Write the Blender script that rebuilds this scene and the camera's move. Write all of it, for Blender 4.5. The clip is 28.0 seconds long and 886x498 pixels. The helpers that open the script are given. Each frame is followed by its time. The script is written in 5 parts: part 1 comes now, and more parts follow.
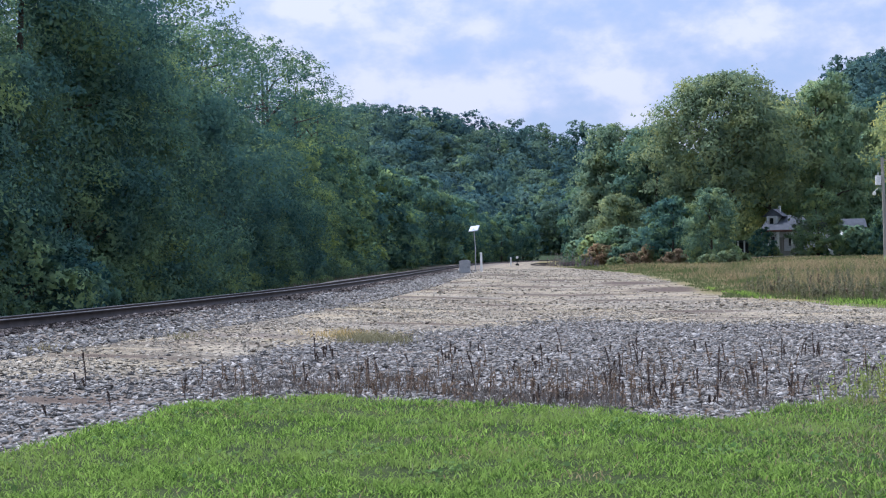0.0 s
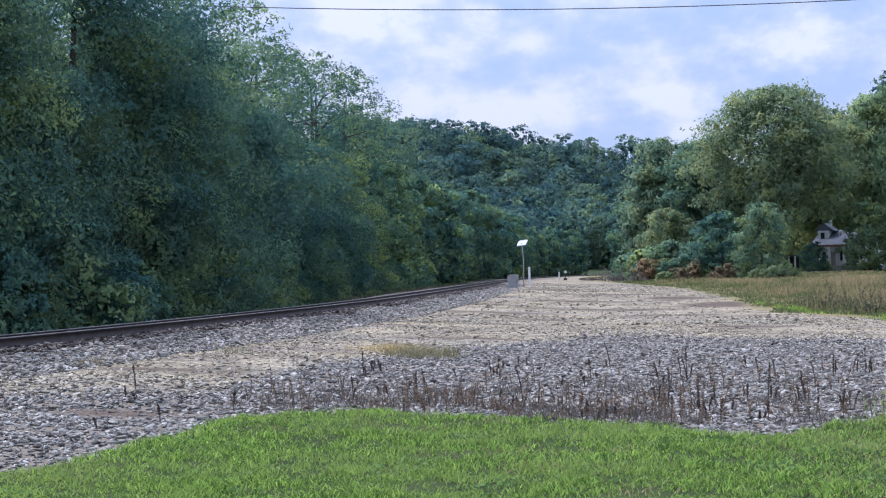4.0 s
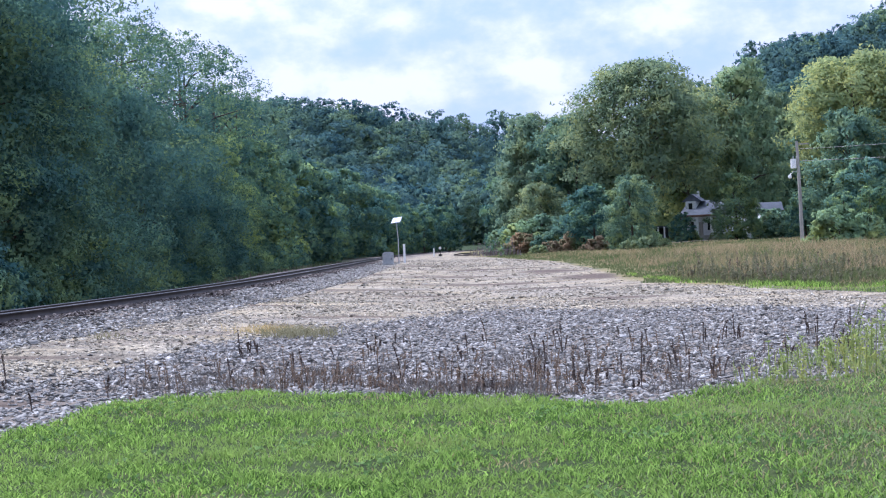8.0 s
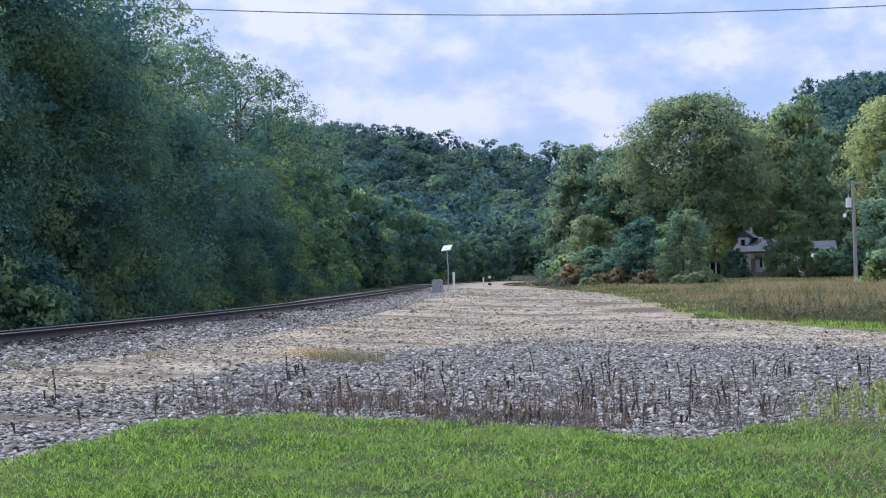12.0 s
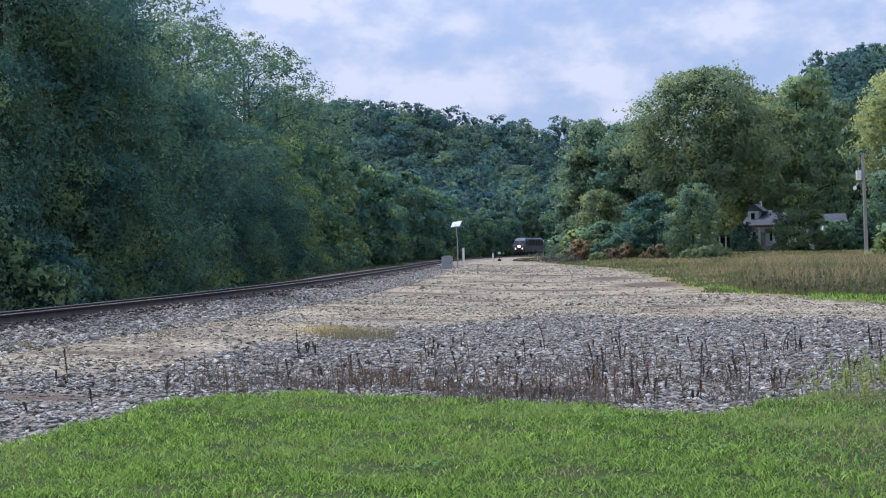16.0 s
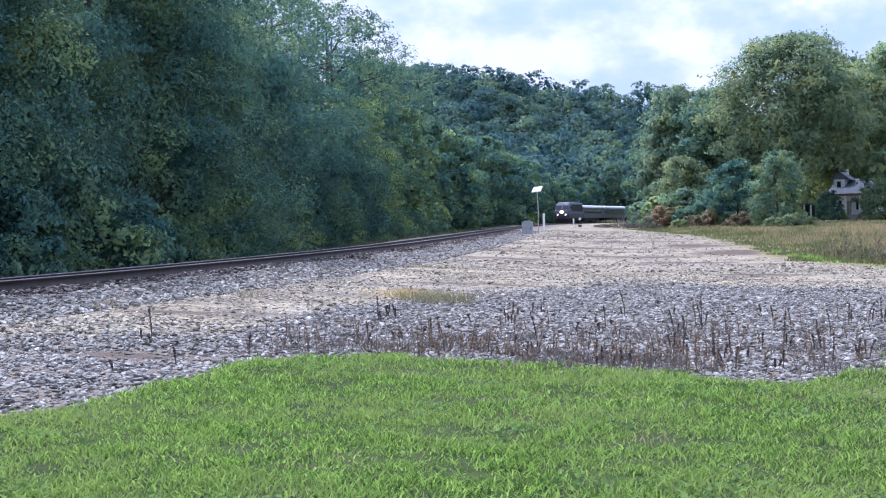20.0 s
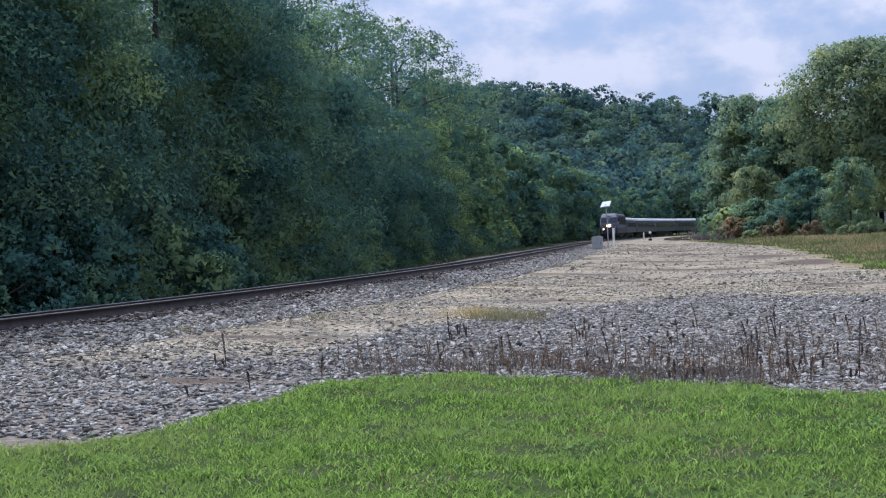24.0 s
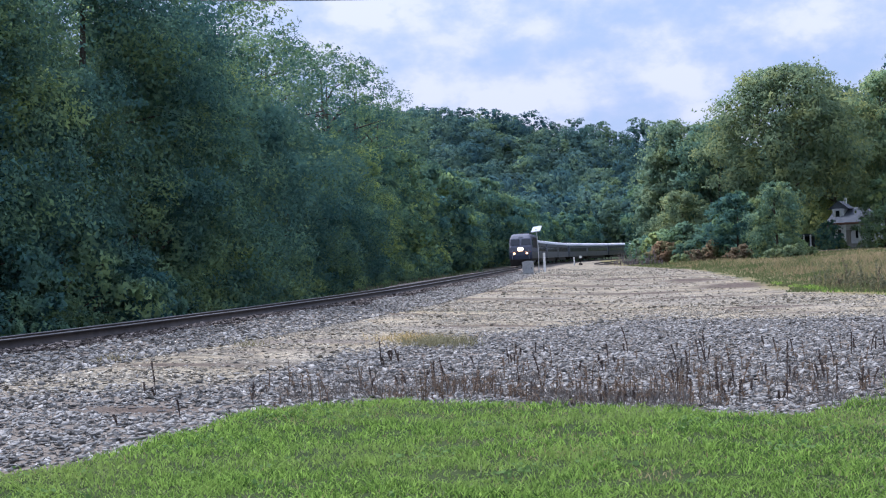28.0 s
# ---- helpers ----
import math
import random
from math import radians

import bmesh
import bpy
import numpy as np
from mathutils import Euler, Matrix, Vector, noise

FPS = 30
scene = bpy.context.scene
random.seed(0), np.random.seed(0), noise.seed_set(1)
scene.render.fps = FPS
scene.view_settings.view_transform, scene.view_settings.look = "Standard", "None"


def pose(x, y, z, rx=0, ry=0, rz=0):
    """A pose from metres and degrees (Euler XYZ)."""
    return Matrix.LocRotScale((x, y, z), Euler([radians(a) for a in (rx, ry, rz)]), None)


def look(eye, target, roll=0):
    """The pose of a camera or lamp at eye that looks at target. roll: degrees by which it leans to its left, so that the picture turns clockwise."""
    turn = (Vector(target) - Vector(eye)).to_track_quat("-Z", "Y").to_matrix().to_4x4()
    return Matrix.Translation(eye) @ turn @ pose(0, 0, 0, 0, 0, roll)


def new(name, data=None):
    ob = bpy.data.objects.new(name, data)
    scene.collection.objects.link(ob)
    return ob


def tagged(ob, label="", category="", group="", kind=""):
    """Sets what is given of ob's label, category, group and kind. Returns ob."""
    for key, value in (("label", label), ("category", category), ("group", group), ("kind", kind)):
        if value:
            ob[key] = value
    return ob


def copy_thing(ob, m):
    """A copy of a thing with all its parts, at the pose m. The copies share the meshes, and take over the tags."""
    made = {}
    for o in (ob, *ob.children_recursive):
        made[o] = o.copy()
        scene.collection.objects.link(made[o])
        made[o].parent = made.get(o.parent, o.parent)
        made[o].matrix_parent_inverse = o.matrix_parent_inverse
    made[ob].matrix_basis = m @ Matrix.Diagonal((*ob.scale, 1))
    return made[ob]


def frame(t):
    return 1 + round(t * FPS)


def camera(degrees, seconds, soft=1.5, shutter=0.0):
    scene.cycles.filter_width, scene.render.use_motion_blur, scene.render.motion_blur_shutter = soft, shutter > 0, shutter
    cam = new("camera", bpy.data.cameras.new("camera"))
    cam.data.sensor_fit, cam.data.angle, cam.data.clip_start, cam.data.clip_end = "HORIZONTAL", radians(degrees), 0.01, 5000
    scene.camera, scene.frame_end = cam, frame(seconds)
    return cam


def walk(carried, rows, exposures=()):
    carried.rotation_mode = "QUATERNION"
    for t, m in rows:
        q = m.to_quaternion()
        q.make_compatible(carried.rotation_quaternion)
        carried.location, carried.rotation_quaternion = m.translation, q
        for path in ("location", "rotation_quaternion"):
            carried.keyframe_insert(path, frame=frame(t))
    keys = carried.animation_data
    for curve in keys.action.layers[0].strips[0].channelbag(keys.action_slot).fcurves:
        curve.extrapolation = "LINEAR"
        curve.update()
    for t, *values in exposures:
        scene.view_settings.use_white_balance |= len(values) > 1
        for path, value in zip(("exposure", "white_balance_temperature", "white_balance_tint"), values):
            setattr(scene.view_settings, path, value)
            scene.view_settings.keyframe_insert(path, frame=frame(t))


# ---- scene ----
cam = camera(35.0, 28.0, 1.15)
SKY, SUN = 0.97, 4.05
EXPOSURES = [(t, e + 0.04, 5500 - 250 * max(0.0, min(1.0, (e - 0.2) / 0.5)), 18.5 + 6 * max(0.0, min(1.0, (e - 0.2) / 0.5))) for t, e in (
    (0.0, 0.3), (5.5, 0.44), (6.0, 0.52), (6.4, 0.62), (7.0, 0.76), (7.5, 0.7), (8.0, 0.64), (8.4, 0.55), (9.0, 0.45), (10.0, 0.38), (11.0, 0.38), (14.0, 0.12), (16.0, 0.18), (17.0, 0.7),
    (18.0, 0.75), (19.0, 0.8), (20.0, 0.70), (21.0, 0.56), (21.5, 0.46), (24.0, 0.16), (25.0, 0.33), (28.0, 0.34))]
PATH = [
    (0.0, 0.000, 0.000, 1.600, 90.38, 1.24, 3.14),
    (0.5, 0.000, 0.000, 1.600, 90.26, 1.14, 3.57),
    (1.0, 0.000, 0.000, 1.600, 90.32, 0.60, 3.68),
    (1.5, 0.000, 0.000, 1.600, 90.44, 0.79, 3.86),
    (2.0, 0.000, 0.000, 1.600, 90.36, 0.27, 3.94),
    (2.5, 0.000, 0.000, 1.600, 90.12, 1.88, 4.19),
    (3.0, 0.000, 0.000, 1.600, 90.01, 1.64, 4.24),
    (3.5, 0.000, 0.000, 1.600, 90.99, 1.46, 4.40),
    (5.5, -0.005, -0.004, 1.601, 90.89, 0.56, 7.86),
    (6.0, -0.001, -0.044, 1.601, 89.76, 0.62, 7.09),
    (6.2, 0.000, 0.000, 1.600, 89.30, 1.30, 3.06),
    (6.5, 0.008, 0.048, 1.597, 88.44, 2.33, -0.92),
    (6.75, 0.010, 0.040, 1.597, 87.98, 2.90, -4.65),
    (7.0, 0.020, 0.035, 1.596, 88.30, 3.34, -6.86),
    (7.3, 0.010, 0.010, 1.597, 89.08, 3.30, -5.85),
    (7.5, 0.005, -0.009, 1.598, 89.22, 1.65, -3.16),
    (8.0, 0.000, 0.000, 1.600, 89.93, 2.60, -0.00),
    (8.5, -0.004, 0.005, 1.598, 90.66, 2.38, 0.79),
    (9.0, -0.017, 0.027, 1.592, 90.81, -0.71, 0.55),
    (9.5, -0.018, 0.031, 1.596, 90.80, 0.04, 1.38),
    (10.0, -0.016, 0.023, 1.597, 90.74, 0.15, 1.63),
    (10.5, -0.012, 0.020, 1.596, 90.86, 0.54, 1.67),
    (11.0, -0.014, 0.029, 1.595, 91.22, 0.10, 1.72),
    (11.5, -0.010, 0.012, 1.595, 91.19, 1.02, 2.03),
    (13.5, -0.007, 0.003, 1.599, 90.85, 0.14, 1.96),
    (14.0, -0.005, 0.002, 1.594, 90.01, 0.96, 2.09),
    (14.5, -0.006, 0.006, 1.596, 89.68, 0.64, 2.39),
    (15.0, -0.009, 0.007, 1.598, 89.58, 0.57, 2.65),
    (15.5, -0.011, 0.011, 1.599, 90.28, 0.83, 2.78),
    (16.0, -0.011, 0.028, 1.599, 90.19, 1.37, 2.41),
    (16.5, -0.008, 0.021, 1.593, 88.93, 1.82, 2.80),
    (16.7, -0.009, 0.026, 1.593, 87.75, 2.00, 2.88),
    (17.0, -0.010, 0.034, 1.593, 87.30, 2.24, 3.91),
    (17.5, -0.004, 0.017, 1.595, 87.15, 1.86, 4.09),
    (18.0, -0.009, 0.043, 1.594, 87.32, 1.96, 4.51),
    (18.3, -0.011, 0.030, 1.594, 87.52, 1.80, 6.45),
    (18.5, -0.013, 0.022, 1.594, 87.68, 1.73, 6.88),
    (19.0, -0.011, -0.002, 1.594, 88.04, 1.08, 6.14),
    (19.5, -0.015, 0.025, 1.596, 88.82, 1.23, 5.59),
    (20.0, -0.023, 0.036, 1.595, 88.81, 0.69, 5.68),
    (20.5, -0.026, 0.020, 1.597, 89.05, 1.44, 5.73),
    (21.0, -0.035, 0.025, 1.595, 89.28, 2.58, 5.16),
    (21.5, -0.022, 0.077, 1.590, 89.79, 1.65, 4.67),
    (23.5, 0.000, 0.000, 1.600, 90.47, 2.77, 6.22),
    (24.0, 0.000, 0.000, 1.600, 89.64, 2.34, 8.51),
    (24.5, 0.000, 0.000, 1.600, 90.24, 1.66, 8.97),
    (25.0, 0.000, 0.000, 1.600, 90.35, 2.46, 6.92),
    (25.5, 0.000, 0.000, 1.600, 89.14, 2.06, 5.85),
    (26.0, 0.000, 0.000, 1.600, 89.18, 1.93, 5.23),
    (26.5, 0.000, 0.000, 1.600, 89.56, 3.02, 5.23),
    (27.0, 0.000, 0.000, 1.600, 90.13, 1.74, 5.32),
    (27.5, 0.000, 0.000, 1.600, 90.40, 2.18, 5.47),
    (28.0, 0.000, 0.000, 1.600, 90.56, 2.69, 5.71),
]
walk(cam, [(t, pose(*p)) for t, *p in PATH], EXPOSURES)

# world, sun
SUN_EL, SUN_AZ = 52.0, -44.0   # degrees; azimuth from +y towards +x
world = bpy.data.worlds.new("sky")
scene.world = world
world.use_nodes = True
wn, wl = world.node_tree.nodes, world.node_tree.links
wn.clear()
w_out, w_bg = wn.new("ShaderNodeOutputWorld"), wn.new("ShaderNodeBackground")
w_sky = wn.new("ShaderNodeTexSky")
w_sky.sky_type, w_sky.sun_disc = "NISHITA", False
w_sky.sun_elevation, w_sky.sun_rotation = radians(SUN_EL), radians(SUN_AZ)
w_scale = wn.new("ShaderNodeMix")
w_scale.data_type, w_scale.blend_type = "RGBA", "MULTIPLY"
w_scale.inputs[0].default_value = 1.0
w_scale.inputs[7].default_value = (0.10, 0.10, 0.10, 1)
wl.new(w_sky.outputs[0], w_scale.inputs[6])
w_tc = wn.new("ShaderNodeTexCoord")
w_map = wn.new("ShaderNodeMapping")
w_map.inputs["Scale"].default_value = (4.6, 4.6, 7.5)
w_map.inputs["Location"].default_value = (1.3, 0.2, 0.4)
wl.new(w_tc.outputs["Generated"], w_map.inputs[0])
w_n = wn.new("ShaderNodeTexNoise")
w_n.inputs["Scale"].default_value, w_n.inputs["Detail"].default_value, w_n.inputs["Roughness"].default_value = 2.6, 9, 0.60
wl.new(w_map.outputs[0], w_n.inputs["Vector"])
w_r = wn.new("ShaderNodeValToRGB")
w_r.color_ramp.elements[0].position, w_r.color_ramp.elements[1].position = 0.37, 0.56
wl.new(w_n.outputs["Fac"], w_r.inputs[0])
w_n2 = wn.new("ShaderNodeTexNoise")
w_n2.inputs["Scale"].default_value, w_n2.inputs["Detail"].default_value = 2.6, 7
wl.new(w_map.outputs[0], w_n2.inputs["Vector"])
w_cl = wn.new("ShaderNodeMix")
w_cl.data_type = "RGBA"
w_cl.inputs[6].default_value, w_cl.inputs[7].default_value = (0.47, 0.54, 0.65, 1), (0.735, 0.745, 0.775, 1)
w_r2 = wn.new("ShaderNodeValToRGB")
w_r2.color_ramp.elements[0].position, w_r2.color_ramp.elements[1].position = 0.36, 0.60
wl.new(w_n2.outputs["Fac"], w_r2.inputs[0])
wl.new(w_r2.outputs[0], w_cl.inputs[0])
w_bl = wn.new("ShaderNodeMix")
w_bl.data_type = "RGBA"
w_bl.inputs[0].default_value = 0.75
w_bl.inputs[7].default_value = (0.44, 0.535, 0.68, 1)
wl.new(w_scale.outputs[2], w_bl.inputs[6])
w_mix = wn.new("ShaderNodeMix")
w_mix.data_type = "RGBA"
wl.new(w_r.outputs[0], w_mix.inputs[0])
wl.new(w_bl.outputs[2], w_mix.inputs[6])
wl.new(w_cl.outputs[2], w_mix.inputs[7])
# thinly clouded sky, made brighter overhead than near the horizon to fill shaded trees
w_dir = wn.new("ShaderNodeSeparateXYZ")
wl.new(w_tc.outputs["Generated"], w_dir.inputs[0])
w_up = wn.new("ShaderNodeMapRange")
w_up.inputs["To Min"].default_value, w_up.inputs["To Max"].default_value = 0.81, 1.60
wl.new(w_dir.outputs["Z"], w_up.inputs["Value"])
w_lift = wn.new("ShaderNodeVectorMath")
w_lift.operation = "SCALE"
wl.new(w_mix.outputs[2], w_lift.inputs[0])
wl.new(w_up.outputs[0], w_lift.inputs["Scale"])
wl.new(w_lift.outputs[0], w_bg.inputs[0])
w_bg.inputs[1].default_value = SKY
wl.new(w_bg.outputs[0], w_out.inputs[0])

sun_data = bpy.data.lights.new("sun", "SUN")
sun_data.energy, sun_data.angle, sun_data.color = SUN, radians(12), (1.0, 0.93, 0.83)
sun = new("sun", sun_data)
sd = Vector((math.sin(radians(SUN_AZ)) * math.cos(radians(SUN_EL)), math.cos(radians(SUN_AZ)) * math.cos(radians(SUN_EL)), math.sin(radians(SUN_EL))))
sun.matrix_world = look(sd * 100, (0, 0, 0))


# ---------- materials ----------
def mat(name, rough=0.8, metal=0.0):
    m = bpy.data.materials.new(name)
    m.use_nodes = True
    b = m.node_tree.nodes["Principled BSDF"]
    b.inputs["Roughness"].default_value, b.inputs["Metallic"].default_value = rough, metal
    return m, m.node_tree.nodes, m.node_tree.links, b


def noise_node(n, l, scale, detail=4, stretch=None, rough=0.55, space="Object"):
    tc = n.new("ShaderNodeTexCoord")
    mp = n.new("ShaderNodeMapping")
    if stretch:
        mp.inputs["Scale"].default_value = stretch
    l.new(tc.outputs[space], mp.inputs[0])
    t = n.new("ShaderNodeTexNoise")
    t.inputs["Scale"].default_value, t.inputs["Detail"].default_value, t.inputs["Roughness"].default_value = scale, detail, rough
    l.new(mp.outputs[0], t.inputs["Vector"])
    return t.outputs["Fac"]


def ramp(n, l, fac, stops):
    r = n.new("ShaderNodeValToRGB")
    e = r.color_ramp.elements
    while len(e) < len(stops):
        e.new(0.5)
    for k, (p, c) in zip(e, stops):
        k.position, k.color = p, (*c, 1)
    l.new(fac, r.inputs[0])
    return r.outputs[0]


def mixc(n, l, fac, a, b, blend="MIX"):
    m = n.new("ShaderNodeMix")
    m.data_type, m.blend_type = "RGBA", blend
    for s, v in ((m.inputs[0], fac), (m.inputs[6], a), (m.inputs[7], b)):
        if isinstance(v, (int, float)):
            s.default_value = v
        elif isinstance(v, tuple):
            s.default_value = (*v, 1)
        else:
            l.new(v, s)
    return m.outputs[2]


def bump(n, l, b, height, strength=0.5, dist=0.02):
    u = n.new("ShaderNodeBump")
    u.inputs["Strength"].default_value, u.inputs["Distance"].default_value = strength, dist
    l.new(height, u.inputs["Height"])
    l.new(u.outputs[0], b.inputs["Normal"])


def plain(name, a, b_, scale=3.0, rough=0.7, metal=0.0, bumped=0.2, dist=0.01, stretch=None):
    """A surface with two scales of variation between the colours a and b_."""
    m, n, l, b = mat(name, rough, metal)
    big = noise_node(n, l, scale, 4, stretch)
    fine = noise_node(n, l, scale * 9, 5, stretch)
    c = ramp(n, l, big, [(0.3, a), (0.7, b_)])
    g = ramp(n, l, fine, [(0.3, (0.75,) * 3), (0.7, (1.15,) * 3)])
    l.new(mixc(n, l, 1.0, c, g, "MULTIPLY"), b.inputs["Base Color"])
    if bumped:
        bump(n, l, b, fine, bumped, dist)
    return m


def leaf_mat(name, dark, light, tint, translucent=0.42, patch=0.35, second=None, gloss=0.0, tone=False):
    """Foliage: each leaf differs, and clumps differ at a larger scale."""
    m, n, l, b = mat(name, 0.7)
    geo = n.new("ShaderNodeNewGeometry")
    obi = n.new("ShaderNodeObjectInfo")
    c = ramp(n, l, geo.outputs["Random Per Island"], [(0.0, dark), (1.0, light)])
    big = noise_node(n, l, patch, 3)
    # on trees this brighter tint paints sunlit clumps into the leaf colour
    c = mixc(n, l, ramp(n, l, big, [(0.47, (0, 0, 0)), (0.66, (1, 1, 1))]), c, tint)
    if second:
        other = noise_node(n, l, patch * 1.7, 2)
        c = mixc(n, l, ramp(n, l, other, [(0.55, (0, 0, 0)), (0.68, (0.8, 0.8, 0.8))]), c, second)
    chance = obi.outputs["Random"]
    if tone:
        at = n.new("ShaderNodeAttribute")
        at.attribute_name = "tone"
        chance = at.outputs["Fac"]
    own = ramp(n, l, chance, [(0.0, (0.68, 0.78, 0.86)), (0.6, (1.0, 1.0, 0.98)), (1.0, (1.30, 1.20, 0.92))])
    c = mixc(n, l, 1.0, c, own, "MULTIPLY")
    l.new(c, b.inputs["Base Color"])
    b.inputs["Specular IOR Level"].default_value = gloss
    tr = n.new("ShaderNodeBsdfTranslucent")
    l.new(c, tr.inputs[0])
    mx = n.new("ShaderNodeMixShader")
    mx.inputs[0].default_value = translucent
    l.new(b.outputs[0], mx.inputs[1])
    l.new(tr.outputs[0], mx.inputs[2])
    l.new(mx.outputs[0], n["Material Output"].inputs["Surface"])
    return m


# tree greens carry extra blue as painted haze, most in leaf_slope and leaf_far
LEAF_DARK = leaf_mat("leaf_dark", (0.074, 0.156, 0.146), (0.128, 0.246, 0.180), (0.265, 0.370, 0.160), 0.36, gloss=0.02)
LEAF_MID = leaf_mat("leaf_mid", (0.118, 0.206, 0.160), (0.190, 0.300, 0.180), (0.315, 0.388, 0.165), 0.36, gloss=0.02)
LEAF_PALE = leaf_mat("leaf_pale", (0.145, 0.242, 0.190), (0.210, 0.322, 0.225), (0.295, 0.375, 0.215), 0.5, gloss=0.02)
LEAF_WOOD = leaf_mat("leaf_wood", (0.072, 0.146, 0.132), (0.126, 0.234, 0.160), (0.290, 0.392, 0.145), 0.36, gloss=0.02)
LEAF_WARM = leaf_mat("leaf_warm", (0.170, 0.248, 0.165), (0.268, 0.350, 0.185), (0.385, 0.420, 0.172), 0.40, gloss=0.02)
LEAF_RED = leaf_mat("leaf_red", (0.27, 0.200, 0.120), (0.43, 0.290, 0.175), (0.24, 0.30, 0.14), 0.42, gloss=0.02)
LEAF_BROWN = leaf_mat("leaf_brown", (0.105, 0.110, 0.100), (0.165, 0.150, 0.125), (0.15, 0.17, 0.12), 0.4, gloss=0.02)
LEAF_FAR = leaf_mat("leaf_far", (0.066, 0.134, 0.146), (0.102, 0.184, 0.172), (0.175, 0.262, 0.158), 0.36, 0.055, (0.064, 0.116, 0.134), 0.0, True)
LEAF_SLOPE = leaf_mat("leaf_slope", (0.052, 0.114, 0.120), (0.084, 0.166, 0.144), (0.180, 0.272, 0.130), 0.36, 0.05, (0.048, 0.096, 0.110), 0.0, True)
WEED_GREEN = leaf_mat("weed_green", (0.17, 0.230, 0.075), (0.40, 0.47, 0.165), (0.38, 0.40, 0.12), 0.5, 1.2)
STRAW = leaf_mat("yellow_straw", (0.25, 0.205, 0.105), (0.46, 0.385, 0.22), (0.36, 0.30, 0.15), 0.3)
GRASS = leaf_mat("grass_blade", (0.038, 0.090, 0.021), (0.372, 0.566, 0.126), (0.264, 0.364, 0.105), 0.5)
GRASS_DULL = leaf_mat("browned_grass", (0.125, 0.135, 0.055), (0.50, 0.530, 0.225), (0.42, 0.385, 0.205), 0.45)
FIELD_STEM = leaf_mat("field_stem", (0.135, 0.135, 0.080), (0.30, 0.285, 0.18), (0.22, 0.225, 0.12), 0.35)
WEED_FIELD = leaf_mat("field_weed", (0.070, 0.105, 0.045), (0.17, 0.21, 0.095), (0.15, 0.16, 0.085), 0.35)
CLOVER = leaf_mat("clover_leaf", (0.06, 0.13, 0.045), (0.14, 0.23, 0.10), (0.12, 0.20, 0.08), 0.3)
DRY = leaf_mat("dry_grass", (0.23, 0.180, 0.112), (0.44, 0.355, 0.235), (0.24, 0.245, 0.115), 0.35, 0.5)
LITTER = leaf_mat("weed_litter", (0.115, 0.090, 0.072), (0.27, 0.218, 0.175), (0.19, 0.150, 0.120), 0.2)
STALK = leaf_mat("dead_stalk", (0.066, 0.050, 0.042), (0.185, 0.142, 0.118), (0.16, 0.122, 0.100), 0.15)
BRUSH = leaf_mat("dead_brush", (0.15, 0.12, 0.12), (0.30, 0.25, 0.25), (0.24, 0.19, 0.18), 0.2)
STEM = leaf_mat("dead_stem", (0.100, 0.076, 0.062), (0.25, 0.196, 0.160), (0.19, 0.145, 0.116), 0.2)
SEED = leaf_mat("seed_heads", (0.15, 0.115, 0.075), (0.33, 0.26, 0.18), (0.20, 0.19, 0.10), 0.3)
BARK = plain("bark", (0.035, 0.028, 0.022), (0.10, 0.085, 0.065), 2.0, 0.9, 0, 0.8, 0.03, (1, 1, 0.2))
POLE_WOOD = plain("pole_wood", (0.36, 0.245, 0.155), (0.60, 0.465, 0.325), 1.2, 0.85, 0, 0.5, 0.02, (3, 3, 0.25))
GREY_WOOD = plain("grey_wood", (0.22, 0.21, 0.19), (0.38, 0.37, 0.34), 1.2, 0.85, 0, 0.5, 0.02, (3, 3, 0.25))
RAIL = plain("rail_steel", (0.022, 0.017, 0.015), (0.055, 0.042, 0.036), 4.0, 0.7, 0.3, 0.3, 0.005)
RAIL_TOP = plain("rail_head", (0.16, 0.15, 0.145), (0.27, 0.26, 0.25), 3.0, 0.45, 0.6, 0.0)
TIE = plain("creosote_tie", (0.025, 0.02, 0.017), (0.075, 0.06, 0.05), 3.0, 0.9, 0, 0.6, 0.01)
METAL_GREY = plain("painted_grey_metal", (0.30, 0.32, 0.33), (0.42, 0.44, 0.45), 2.0, 0.5, 0.2, 0.1)
GALV = plain("galvanised_steel", (0.38, 0.39, 0.40), (0.52, 0.53, 0.54), 6.0, 0.45, 0.6, 0.1)
WHITE = plain("white_paint", (0.68, 0.69, 0.68), (0.82, 0.82, 0.80), 2.0, 0.5, 0, 0.1)
SILVER = plain("fluted_stainless", (0.092, 0.108, 0.142), (0.145, 0.160, 0.195), 0.6, 0.5, 0.4, 0.1)
# silver roof made paler, with the sky's reflection put into its colour
ROOF_SILVER = plain("coach_roof", (0.55, 0.56, 0.58), (0.70, 0.71, 0.73), 0.6, 0.4, 0.4, 0.1)
NAVY = plain("navy_paint", (0.020, 0.028, 0.055), (0.035, 0.045, 0.080), 0.8, 0.4, 0.1, 0.05)
LOCO_GREY = plain("loco_grey_paint", (0.080, 0.090, 0.128), (0.118, 0.128, 0.165), 0.8, 0.7, 0.0, 0.05)
RED = plain("red_band", (0.30, 0.03, 0.03), (0.40, 0.05, 0.04), 2.0, 0.45, 0, 0.05)
BLACK = plain("black_iron", (0.012, 0.012, 0.013), (0.03, 0.03, 0.03), 2.0, 0.75, 0.2, 0.2)
ROOFING = plain("grey_shingle", (0.072, 0.084, 0.102), (0.112, 0.125, 0.145), 1.0, 0.9, 0, 0.4)
ROOFING.node_tree.nodes["Principled BSDF"].inputs["Specular IOR Level"].default_value = 0.1
